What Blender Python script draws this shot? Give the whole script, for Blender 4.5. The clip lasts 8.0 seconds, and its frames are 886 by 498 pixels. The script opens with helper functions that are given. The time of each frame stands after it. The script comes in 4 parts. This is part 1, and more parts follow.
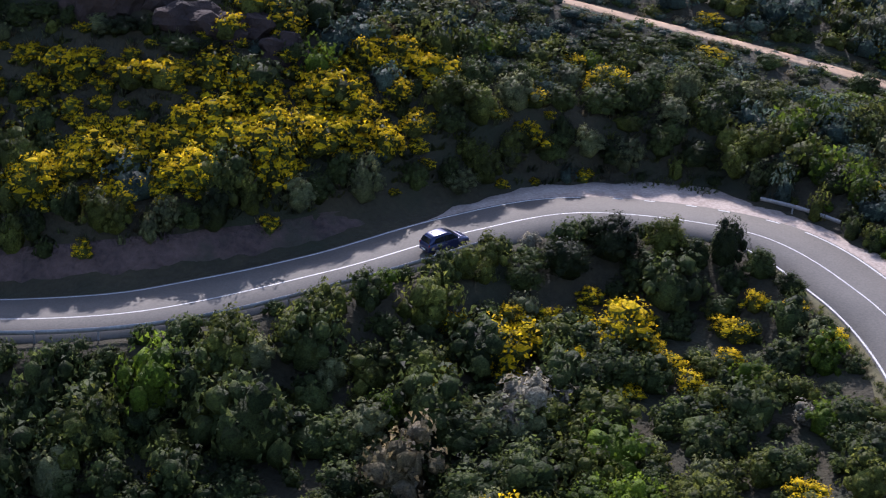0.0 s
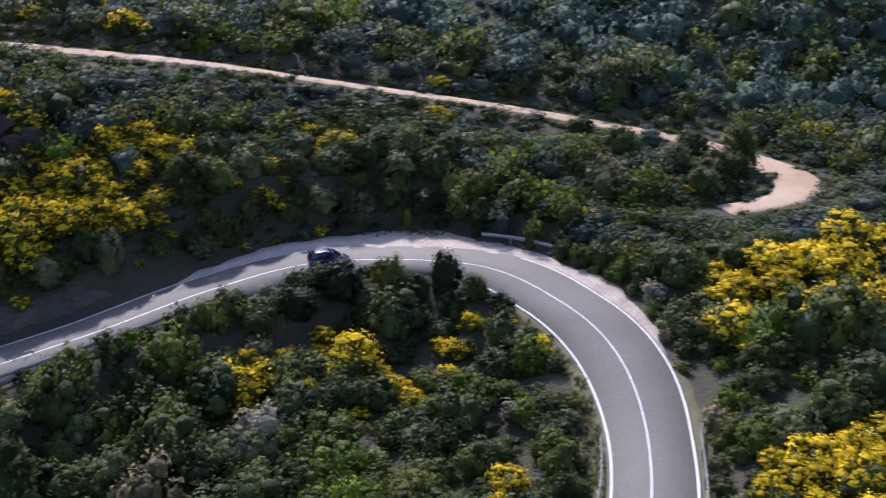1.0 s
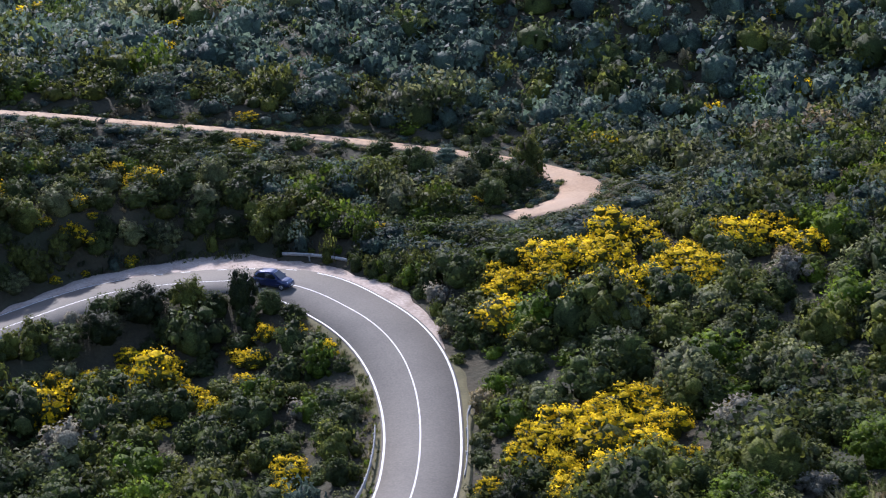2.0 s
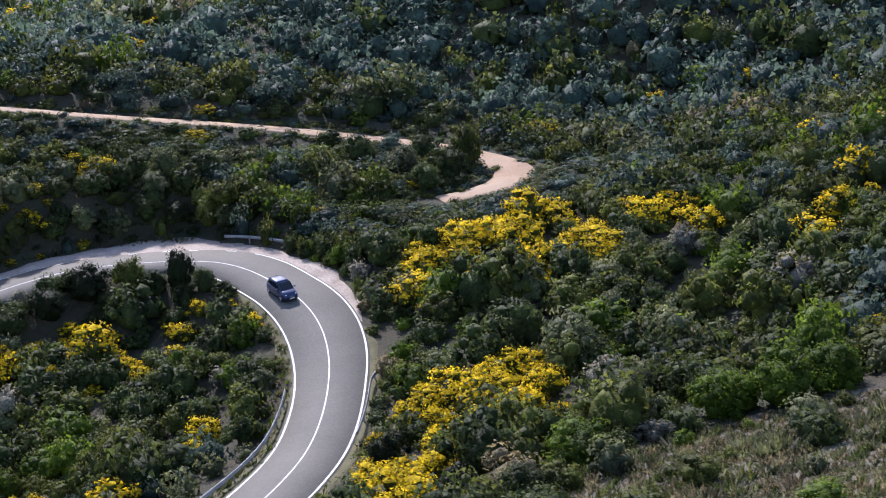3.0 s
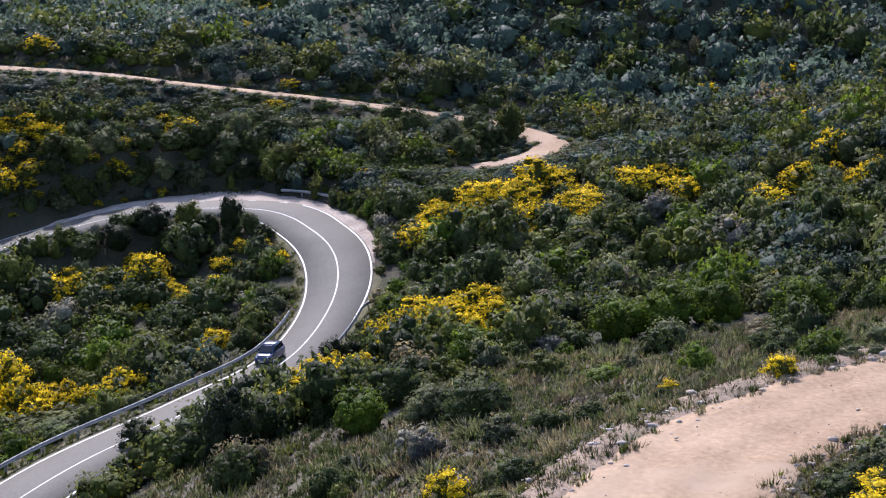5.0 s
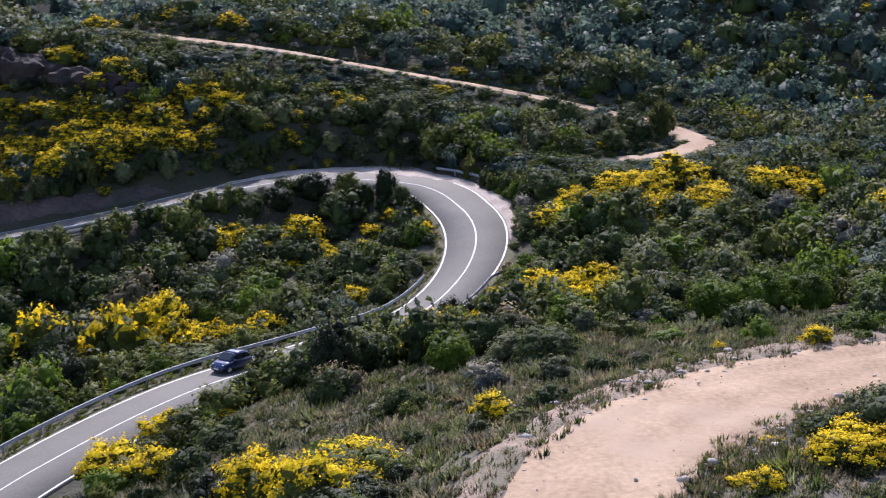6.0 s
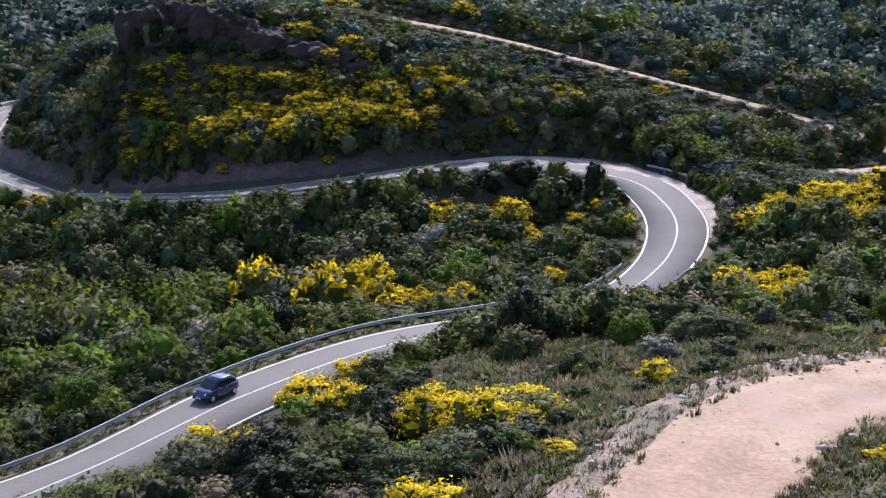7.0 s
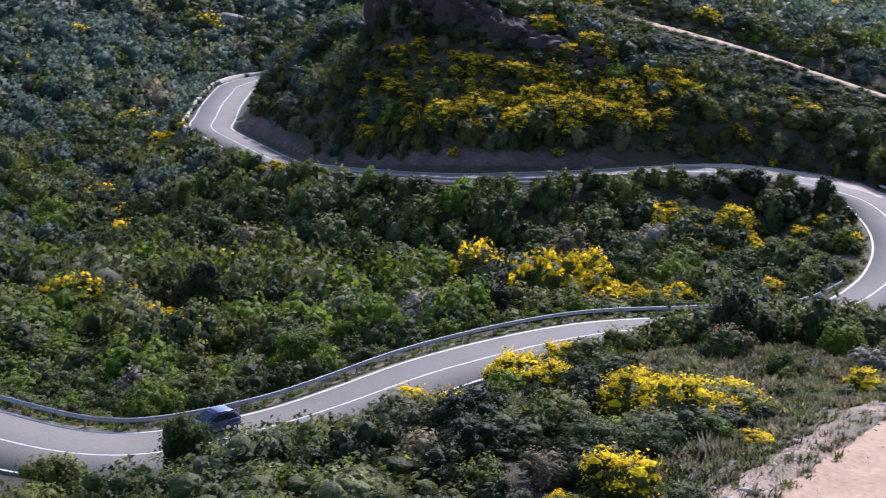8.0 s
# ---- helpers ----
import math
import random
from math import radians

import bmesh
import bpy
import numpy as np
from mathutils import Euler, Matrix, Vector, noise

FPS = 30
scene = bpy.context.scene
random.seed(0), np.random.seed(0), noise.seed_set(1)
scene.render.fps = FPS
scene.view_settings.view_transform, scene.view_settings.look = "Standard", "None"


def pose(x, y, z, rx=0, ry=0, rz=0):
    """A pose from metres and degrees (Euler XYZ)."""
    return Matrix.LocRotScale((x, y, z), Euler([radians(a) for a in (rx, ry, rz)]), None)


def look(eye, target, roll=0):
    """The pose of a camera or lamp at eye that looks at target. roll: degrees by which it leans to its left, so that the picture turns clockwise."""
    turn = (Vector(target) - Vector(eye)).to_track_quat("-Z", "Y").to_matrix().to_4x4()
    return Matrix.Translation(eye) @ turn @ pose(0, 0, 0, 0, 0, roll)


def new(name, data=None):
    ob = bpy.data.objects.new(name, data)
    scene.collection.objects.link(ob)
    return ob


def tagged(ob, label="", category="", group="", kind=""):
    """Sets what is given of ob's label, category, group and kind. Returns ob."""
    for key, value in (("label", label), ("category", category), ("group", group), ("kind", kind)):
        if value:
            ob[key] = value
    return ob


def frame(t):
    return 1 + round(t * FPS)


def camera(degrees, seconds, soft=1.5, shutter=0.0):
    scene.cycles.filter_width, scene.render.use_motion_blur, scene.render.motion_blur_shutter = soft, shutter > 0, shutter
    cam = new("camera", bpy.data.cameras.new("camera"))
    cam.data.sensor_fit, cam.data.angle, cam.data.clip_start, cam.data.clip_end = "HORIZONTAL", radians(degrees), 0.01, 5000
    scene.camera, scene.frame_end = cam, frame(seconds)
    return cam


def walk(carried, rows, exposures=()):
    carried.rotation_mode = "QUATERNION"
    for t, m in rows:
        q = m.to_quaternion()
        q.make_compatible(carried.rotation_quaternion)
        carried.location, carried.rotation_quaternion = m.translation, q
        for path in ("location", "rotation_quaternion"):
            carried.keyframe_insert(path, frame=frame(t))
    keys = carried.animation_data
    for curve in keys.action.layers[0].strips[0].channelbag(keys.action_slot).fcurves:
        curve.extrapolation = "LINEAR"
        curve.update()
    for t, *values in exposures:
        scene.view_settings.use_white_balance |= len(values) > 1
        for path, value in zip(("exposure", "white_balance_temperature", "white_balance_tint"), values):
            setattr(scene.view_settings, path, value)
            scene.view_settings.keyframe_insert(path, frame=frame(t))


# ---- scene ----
import collections

cam = camera(32.3, 8.0, soft=1.1, shutter=0.2)
PATH = [
    (0, (-0.00, 0.00, 41.67), (-1.34, 93.08, 5.16), 3.57),
    (0.5, (5.24, -5.97, 41.51), (4.91, 88.51, 8.76), 1.75),
    (0.7, (7.54, -8.21, 41.20), (9.47, 86.73, 9.87), 0.59),
    (1, (10.05, -11.61, 41.24), (17.48, 83.51, 11.29), -1.18),
    (1.5, (13.96, -16.71, 40.88), (27.92, 78.27, 12.90), -3.40),
    (2, (18.19, -22.27, 40.90), (32.27, 72.85, 13.43), -4.09),
    (3.5, (31.95, -38.17, 40.50), (41.31, 57.65, 13.47), -5.22),
    (4, (36.51, -43.92, 40.32), (42.98, 52.22, 13.57), -5.18),
    (5.5, (48.77, -59.20, 38.81), (40.88, 37.27, 13.67), -3.23),
    (6, (52.33, -64.59, 38.77), (37.38, 31.14, 14.01), -1.82),
    (6.5, (54.25, -68.22, 38.60), (32.55, 26.26, 14.06), -0.27),
    (7, (55.60, -71.05, 38.36), (26.73, 21.50, 13.83), 1.37),
    (7.5, (56.31, -72.74, 38.04), (21.09, 17.53, 13.33), 2.99),
    (8, (56.70, -73.68, 37.74), (14.57, 13.44, 12.55), 4.80),
]
walk(cam, [(t, look(eye, target, roll)) for t, eye, target, roll in PATH], exposures=[(0, 0.60, 5860, 26), (1.0, 0.70, 5800, 24), (3.5, 0.71, 5830, 22), (5.5, 0.66, 5930, 23), (8, 0.73, 5700, 26)])

# ---------------------------------------------------------------- light
SUN_ELEVATION, SUN_AZIMUTH = 40.0, -8.0   # degrees; azimuth from +y towards +x
world = bpy.data.worlds.new("sky")
scene.world = world
world.use_nodes = True
wn = world.node_tree.nodes
sky = wn.new("ShaderNodeTexSky")
sky.sky_type = "NISHITA"
sky.sun_disc = False
sky.sun_elevation, sky.sun_rotation = radians(SUN_ELEVATION), radians(SUN_AZIMUTH)
world.node_tree.links.new(sky.outputs[0], wn["Background"].inputs[0])
wn["Background"].inputs[1].default_value = 0.15
sun_data = bpy.data.lights.new("sun", "SUN")
sun_data.energy, sun_data.angle, sun_data.color = 3.7, radians(0.6), (1.0, 0.955, 0.89)
sun = new("sun", sun_data)
ce, se = math.cos(radians(SUN_ELEVATION)), math.sin(radians(SUN_ELEVATION))
sun_way = Vector((ce * math.sin(radians(SUN_AZIMUTH)), ce * math.cos(radians(SUN_AZIMUTH)), se))
sun.matrix_world = look(sun_way * 300, (0, 0, 0))


# ---------------------------------------------------------------- materials
def material(name, rough=0.8, metal=0.0):
    m = bpy.data.materials.new(name)
    m.use_nodes = True
    b = m.node_tree.nodes["Principled BSDF"]
    b.inputs["Roughness"].default_value, b.inputs["Metallic"].default_value = rough, metal
    return m, m.node_tree, b


def node(tree, kind, **values):
    n = tree.nodes.new(kind)
    for key, value in values.items():
        n.inputs[key.replace("_", " ")].default_value = value
    return n


def ramp(tree, source, stops):
    r = tree.nodes.new("ShaderNodeValToRGB")
    e = r.color_ramp.elements
    e[0].position, e[0].color = stops[0][0], (*stops[0][1], 1)
    e[1].position, e[1].color = stops[-1][0], (*stops[-1][1], 1)
    for p, c in stops[1:-1]:
        e.new(p).color = (*c, 1)
    tree.links.new(source, r.inputs[0])
    return r.outputs[0]


def noise_of(tree, scale, detail=4.0, rough=0.6, world_space=True):
    n = node(tree, "ShaderNodeTexNoise", Scale=scale, Detail=detail, Roughness=rough)
    if world_space:
        tree.links.new(tree.nodes.new("ShaderNodeNewGeometry").outputs["Position"], n.inputs["Vector"])
    else:
        tree.links.new(tree.nodes.new("ShaderNodeTexCoord").outputs["Object"], n.inputs["Vector"])
    return n.outputs["Fac"]


def mix(tree, factor, a, b, mode="MIX"):
    m = tree.nodes.new("ShaderNodeMix")
    m.data_type, m.blend_type = "RGBA", mode
    for socket, value in ((m.inputs[0], factor), (m.inputs[6], a), (m.inputs[7], b)):
        if isinstance(value, (int, float)):
            socket.default_value = value
        elif isinstance(value, tuple):
            socket.default_value = (*value, 1)
        else:
            tree.links.new(value, socket)
    return m.outputs[2]


def bump(tree, b, height, strength, distance):
    n = node(tree, "ShaderNodeBump", Strength=strength, Distance=distance)
    tree.links.new(height, n.inputs["Height"])
    tree.links.new(n.outputs[0], b.inputs["Normal"])


def two_scale(name, dark, light, coarse, fine, rough=0.9, relief=0.4, depth=0.1, metal=0.0, tint=None):
    """A surface whose colour varies at a coarse and a fine scale, with fine relief."""
    m, tree, b = material(name, rough, metal)
    base = ramp(tree, noise_of(tree, coarse), [(0.35, dark), (0.65, light)])
    grain = noise_of(tree, fine, 3)
    colour = mix(tree, 0.35, base, ramp(tree, grain, [(0.3, tuple(c * 0.55 for c in dark)), (0.7, tuple(min(1, c * 1.3) for c in light))]))
    if tint:
        colour = mix(tree, ramp(tree, noise_of(tree, coarse * 0.37), [(0.5, (0, 0, 0)), (0.62, (1, 1, 1))]), colour, tint)
    tree.links.new(colour, b.inputs["Base Color"])
    bump(tree, b, grain, relief, depth)
    return m


def foliage(name, dark, light, glow=0.35, rough=0.55, tone=0.5):
    """Leaves: colour by piece and by place, some light passes through them."""
    m, tree, b = material(name, rough)
    geo = tree.nodes.new("ShaderNodeNewGeometry")
    per_leaf = ramp(tree, geo.outputs["Random Per Island"], [(0.0, dark), (1.0, light)])
    info = tree.nodes.new("ShaderNodeObjectInfo")
    shade = ramp(tree, noise_of(tree, 0.33, 2), [(0.35, (tone, tone, tone)), (0.65, (1.25, 1.2, 1.0))])
    colour = mix(tree, 1.0, per_leaf, shade, "MULTIPLY")
    sprig = noise_of(tree, 5.5, 2, 0.7)
    twig = noise_of(tree, 15.0, 1, 0.5)
    colour = mix(tree, 1.0, colour, ramp(tree, sprig, [(0.36, (0.66, 0.67, 0.66)), (0.62, (1.18, 1.18, 1.12))]), "MULTIPLY")
    colour = mix(tree, 0.7, colour, ramp(tree, twig, [(0.36, (0.62, 0.62, 0.62)), (0.62, (1.2, 1.2, 1.16))]), "MULTIPLY")
    dome = tree.nodes.new("ShaderNodeAttribute")
    dome.attribute_name = "dome"
    turned = tree.nodes.new("ShaderNodeVectorTransform")
    turned.vector_type, turned.convert_from, turned.convert_to = "NORMAL", "OBJECT", "WORLD"
    tree.links.new(dome.outputs["Vector"], turned.inputs[0])
    relief = node(tree, "ShaderNodeBump", Strength=0.55, Distance=0.2)
    tree.links.new(sprig, relief.inputs["Height"])
    tree.links.new(turned.outputs[0], relief.inputs["Normal"])
    tree.links.new(relief.outputs[0], b.inputs["Normal"])
    hue = node(tree, "ShaderNodeHueSaturation")
    span = node(tree, "ShaderNodeMapRange")
    span.inputs["To Min"].default_value, span.inputs["To Max"].default_value = 0.8, 1.2
    tree.links.new(info.outputs["Random"], span.inputs["Value"])
    tree.links.new(span.outputs[0], hue.inputs["Value"])
    tree.links.new(colour, hue.inputs["Color"])
    tree.links.new(hue.outputs[0], b.inputs["Base Color"])
    b.inputs["Specular IOR Level"].default_value = 0.1
    thin = tree.nodes.new("ShaderNodeBsdfTranslucent")
    tree.links.new(hue.outputs[0], thin.inputs["Color"])
    both = node(tree, "ShaderNodeMixShader", Fac=glow)
    tree.links.new(b.outputs[0], both.inputs[1])
    tree.links.new(thin.outputs[0], both.inputs[2])
    tree.links.new(both.outputs[0], tree.nodes["Material Output"].inputs["Surface"])
    return m


LEAF_OLIVE = foliage("olive_green_leaves", (0.068, 0.083, 0.020), (0.160, 0.184, 0.045), 0.36)
LEAF_DEEP = foliage("deep_green_leaves", (0.037, 0.056, 0.019), (0.094, 0.122, 0.042), 0.35)
LEAF_DARK = foliage("dark_evergreen_leaves", (0.017, 0.026, 0.009), (0.044, 0.058, 0.020), 0.12)
LEAF_FRESH = foliage("fresh_green_leaves", (0.068, 0.115, 0.012), (0.155, 0.228, 0.027), 0.4)
LEAF_GREY = foliage("grey_green_leaves", (0.104, 0.120, 0.056), (0.205, 0.226, 0.118), 0.35)
# Green leaves with the far slopes' blue haze painted into their colour.
LEAF_HAZE = foliage("haze_tinted_leaves", (0.054, 0.088, 0.078), (0.112, 0.163, 0.142), 0.34)
LEAF_BROWN = foliage("dry_brown_twigs", (0.130, 0.108, 0.062), (0.26, 0.218, 0.14), 0.3)
FLOWER = foliage("yellow_flowers", (0.58, 0.40, 0.005), (0.86, 0.63, 0.010), 0.32, 0.8, 0.85)
GRASS = foliage("dry_grass", (0.150, 0.134, 0.088), (0.29, 0.258, 0.178), 0.45)
WASHED = foliage("silver_twigs", (0.16, 0.15, 0.125), (0.29, 0.275, 0.235), 0.25)
BARK = two_scale("bark", (0.05, 0.04, 0.03), (0.13, 0.10, 0.075), 2.0, 12.0)
SLOTS = [LEAF_OLIVE, LEAF_OLIVE, LEAF_DEEP, LEAF_FRESH, LEAF_GREY, LEAF_BROWN, FLOWER, GRASS, WASHED, LEAF_DARK, LEAF_HAZE]

SOIL = two_scale("scrub_soil", (0.028, 0.025, 0.011), (0.058, 0.048, 0.023), 0.25, 2.5, 0.95, 0.8, 0.2, tint=(0.030, 0.034, 0.014))
MEADOW_SOIL = two_scale("dry_meadow_soil", (0.090, 0.078, 0.050), (0.155, 0.126, 0.088), 0.3, 3.0, 0.95, 0.7, 0.12, tint=(0.118, 0.106, 0.064))
ASPHALT = two_scale("worn_asphalt", (0.124, 0.113, 0.092), (0.158, 0.144, 0.117), 0.18, 6.0, 0.85, 0.15, 0.01)
PAINT = two_scale("white_road_paint", (0.52, 0.51, 0.47), (0.74, 0.73, 0.69), 1.5, 9.0, 0.6, 0.1, 0.01)
GRAVEL = two_scale("pale_gravel", (0.32, 0.25, 0.195), (0.50, 0.415, 0.335), 0.5, 4.0, 0.95, 0.6, 0.05)
DIRT = two_scale("pink_dirt_track", (0.31, 0.198, 0.112), (0.455, 0.315, 0.192), 0.22, 3.2, 0.95, 0.35, 0.03, tint=(0.415, 0.298, 0.195))
VERGE = two_scale("dry_verge", (0.085, 0.080, 0.032), (0.15, 0.130, 0.058), 0.6, 5.0, 0.95, 0.5, 0.06)
ROCK = two_scale("brown_rock", (0.016, 0.010, 0.008), (0.052, 0.031, 0.023), 0.4, 2.0, 0.9, 0.9, 0.3)
CUT_ROCK = two_scale("pinkish_cut_rock", (0.045, 0.030, 0.026), (0.140, 0.090, 0.074), 0.45, 2.2, 0.9, 1.0, 0.4, tint=(0.060, 0.052, 0.034))
PALE_ROCK = two_scale("pale_rock", (0.30, 0.28, 0.26), (0.48, 0.46, 0.43), 0.6, 3.0, 0.9, 0.7, 0.1)
STEEL = two_scale("galvanised_steel", (0.26, 0.26, 0.255), (0.38, 0.38, 0.372), 0.8, 5.0, 0.6, 0.1, 0.01, 0.25)
RUBBLE = two_scale("pinkish_rubble", (0.34, 0.27, 0.215), (0.56, 0.48, 0.40), 1.5, 6.0, 0.9, 0.5, 0.03)
BANK_SOIL = two_scale("pinkish_bank_soil", (0.20, 0.142, 0.095), (0.36, 0.262, 0.180), 0.7, 4.0, 0.95, 0.9, 0.1, tint=(0.16, 0.135, 0.085))
CONCRETE = two_scale("pale_concrete", (0.40, 0.36, 0.28), (0.54, 0.49, 0.39), 0.6, 4.0, 0.9, 0.3, 0.03)


# ---------------------------------------------------------------- plan: lines of the roads
def spline(points, steps):
    p = np.array(points, float)
    q = np.vstack([2 * p[0] - p[1], p, 2 * p[-1] - p[-2]])
    t = np.linspace(0, 1, steps, endpoint=False)[:, None]
    rows = []
    for a, b, c, e in zip(q[:-3], q[1:-2], q[2:-1], q[3:]):
        rows.append(0.5 * (2 * b + (c - a) * t + (2 * a - 5 * b + 4 * c - e) * t**2 + (3 * b - a - 3 * c + e) * t**3))
    return np.vstack(rows + [p[-1:]])


def even(line, step):
    """The line walked in even steps, with its distance, heading and left-hand normal."""
    s = np.r_[0, np.cumsum(np.linalg.norm(np.diff(line[:, :2], axis=0), axis=1))]
    at = np.linspace(0, s[-1], int(s[-1] / step) + 1)
    out = np.stack([np.interp(at, s, line[:, k]) for k in range(3)], 1)
    way = np.gradient(out, axis=0)
    left = np.stack([-way[:, 1], way[:, 0], 0 * way[:, 0]], 1)
    left /= np.linalg.norm(left, axis=1)[:, None]
    return at, out, left


# The asphalt road, from the far end of its upper leg round the bend to the end of its lower leg.
ROAD = [(-96, 207, -9.4), (-105, 194, -9.1), (-108, 180, -8.9), (-105.2, 167, -8.6), (-99.6, 156, -8.2), (-92.5, 143, -7.8), (-85.5, 131.4, -7.4), (-79, 121, -7.0), (-71, 114.8, -6.8), (-61.5, 108.0, -6.45), (-50.9, 98.6, -4.81), (-36.1, 94.3, -2.95), (-21.4, 93.6, -1.19), (-9.2, 99.3, 0.35), (0.7, 106.2, 1.52),
        (10.0, 111.3, 1.89), (22.7, 110.7, 1.36), (28.6, 102.4, 0.44), (31.2, 94.1, -0.82), (31.2, 83.7, -2.11), (28.6, 70.3, -2.54),
        (23.3, 55.7, -1.14), (16.5, 40.5, 0.18), (11.0, 25.1, 0.16), (6.5, 9.7, -0.54), (-0.2, -2.4, -0.64), (-14.5, -4.5, -0.64), (-40, 2, -2.5), (-75, 12, -5)]
road_s, road_c, road_l = even(spline(ROAD, 24), 0.75)
START = road_s[np.hypot(road_c[:, 0] + 63.1, road_c[:, 1] - 108.9).argmin()]   # from here the distances on the road are counted
road_at = road_s - START


def along(*pairs):
    """Values eased along the road, from pairs of distance and value."""
    v = np.interp(road_at, [p[0] for p in pairs], [p[1] for p in pairs])
    return np.convolve(np.pad(v, 6, mode="edge"), np.hanning(15)[1:-1] / np.hanning(15).sum(), mode="valid")


# The centre line wanders between the edges; the road is wider in its bends, by a different amount on either side.
road_c = road_c + road_l * along((36, 0), (44, 0.25), (50, 0.5), (60, 0.25), (75, 0.2), (82, -0.05), (90, -0.55), (97, -0.85), (104, -0.3), (113, 0), (138, 0), (165, -0.4), (190, -0.7), (201, -0.75), (208, -0.35), (214, -0.1), (224, -0.35), (240, -0.2))[:, None]
HALF = along((30, 3.2), (40, 3.8), (49, 3.8), (57, 3.25), (80, 3.5), (90, 3.8), (99, 3.9), (104, 3.6), (111, 3.45), (120, 3.25), (127, 2.95), (170, 2.95), (200, 3.2), (206, 3.6), (222, 3.9), (240, 3.4))
INNER = along((36, 3.3), (52, 3.3), (60, 3.0), (90, 3.1), (104, 3.5), (110, 3.5), (116, 3.25), (122, 2.92), (128, 2.62), (138, 2.5), (160, 2.9), (185, 3.05), (196, 2.7), (205, 2.6), (211, 3.3), (217, 3.9), (228, 3.9), (240, 3.3))
# How far the gravel reaches on the outer side.
wide = np.interp(road_at, [68, 76, 82, 89, 92.6, 94.2, 97, 100, 103, 106.5, 109, 113, 118], [0.9, 1.6, 3.2, 5.2, 5.8, 2.8, 2.2, 1.7, 2.2, 2.4, 1.2, 0.8, 0.6])
# The dirt track on the far slope, down to its own bend.
UPPER = [(-44, 150, 14.5), (-26, 143, 16.2), (-8.7, 138.9, 15.0), (0.1, 139.8, 13.6), (12.6, 142, 10.8), (25, 143.4, 8.3), (34.5, 143.2, 6.4), (47.2, 140.5, 4.0), (53, 135.6, 3.0),
         (55.2, 129.4, 2.8), (54.2, 124.0, 2.9), (52.0, 120.4, 3.1), (49.0, 118.9, 3.0), (45.6, 118.0, 2.9)]
upper_s, upper_c, upper_l = even(spline(UPPER, 14), 1.0)
# The wide dirt track on the near slope.
NEAR = [(44.0, -70, 12.0), (45.5, -40, 13.2), (47.0, -20, 13.2), (48.3, -9, 12.9), (50.0, 0.5, 12.5), (53.8, 8.0, 12.0), (58.2, 13.8, 11.4), (64.2, 18.6, 10.9), (72, 22.2, 10.6), (90, 25, 10.8), (125, 28, 11.5)]
near_s, near_c, near_l = even(spline(NEAR, 14), 1.0)
NEAR_HALF = 3.55 + 0.5 * np.exp(-(((near_s - 82) / 16) ** 2))

# Swells of the natural ground on a 30 m grid (columns from west to east, each from south to north).
SWELL = np.array([
    [-0.4, -0.7, -0.4, -0.6, -1.4, -2.8, -4.4, -4.7, -7.6], [-2.0, -3.1, -2.0, -2.8, -5.1, -5.9, -2.9, -0.9, -1.9],
    [-2.1, -0.8, -1.7, -3.7, -5.1, 1.5, 4.7, 1.4, -1.3], [0.1, 0.1, -4.5, -0.7, -5.1, 2.6, 7.4, 2.5, 0.3],
    [3.6, 0.9, -2.3, 1.7, -3.2, -4.7, 0.6, 2.1, 1.1], [3.5, 4.7, 4.4, 0.9, -2.2, 5.0, -0.5, 0.3, 4.5],
    [1.3, 2.1, 1.8, -0.2, -3.7, 0.3, -4.1, -4.7, 7.9], [0.7, 2.6, 3.0, 2.9, 3.2, 5.1, 0.4, -0.9, 8.2]])


def smooth(a, b, x):
    t = np.clip((x - a) / (b - a), 0, 1)
    return t * t * (3 - 2 * t)


def natural(x, y):
    z = 2 + 0.09 * np.clip(y - 110, 0, 600) + 0.04 * np.clip(x - 40, 0, 400) - 0.05 * np.clip(-40 - x, 0, 200)
    z = z - 0.055 * np.clip(-60 - x, 0, 150) * smooth(20, 120, y) + 30 * smooth(260, 700, np.hypot(x + 150, y - 150))
    for i, column in enumerate(SWELL):
        for j, h in enumerate(column):
            z = z + h * np.exp(-((x + 105 - 30 * i) ** 2 + (y + 45 - 30 * j) ** 2) / (2 * 24.0**2))
    z = z + 7.0 * np.exp(-(((x + 44) / 15) ** 2 + ((y - 124) / 12) ** 2)) + 2.0 * np.exp(-(((x + 24) / 10) ** 2 + ((y - 119) / 8) ** 2))
    z = z + 10.0 * np.exp(-(((x + 72) / 13) ** 2 + ((y - 143) / 14) ** 2))
    z = z + 3.2 * np.exp(-(((x + 48) / 8) ** 2 + ((y - 118) / 6) ** 2))
    z = z + 9.0 * np.exp(-(((x + 80) / 11) ** 2 + ((y - 164) / 15) ** 2))
    z = z - 4.5 * np.exp(-(((x - 5) / 11) ** 2 + ((y + 18) / 10) ** 2))
    rough = 0.28 * np.sin(0.31 * x + 1.7 * np.sin(0.13 * y)) * np.sin(0.27 * y + 1.3 * np.sin(0.17 * x))
    return z + rough


def nearest(x, y, line):
    """Distance to a line and the number of its nearest row."""
    shape = x.shape
    x, y = x.ravel(), y.ravel()
    best, row = np.full(len(x), 1e9), np.zeros(len(x), int)
    for k in range(0, len(x), 4000):
        d = (x[k:k + 4000, None] - line[:, 0]) ** 2 + (y[k:k + 4000, None] - line[:, 1]) ** 2
        row[k:k + 4000] = d.argmin(1)
        best[k:k + 4000] = np.sqrt(d.min(1))
    return best.reshape(shape), row.reshape(shape)


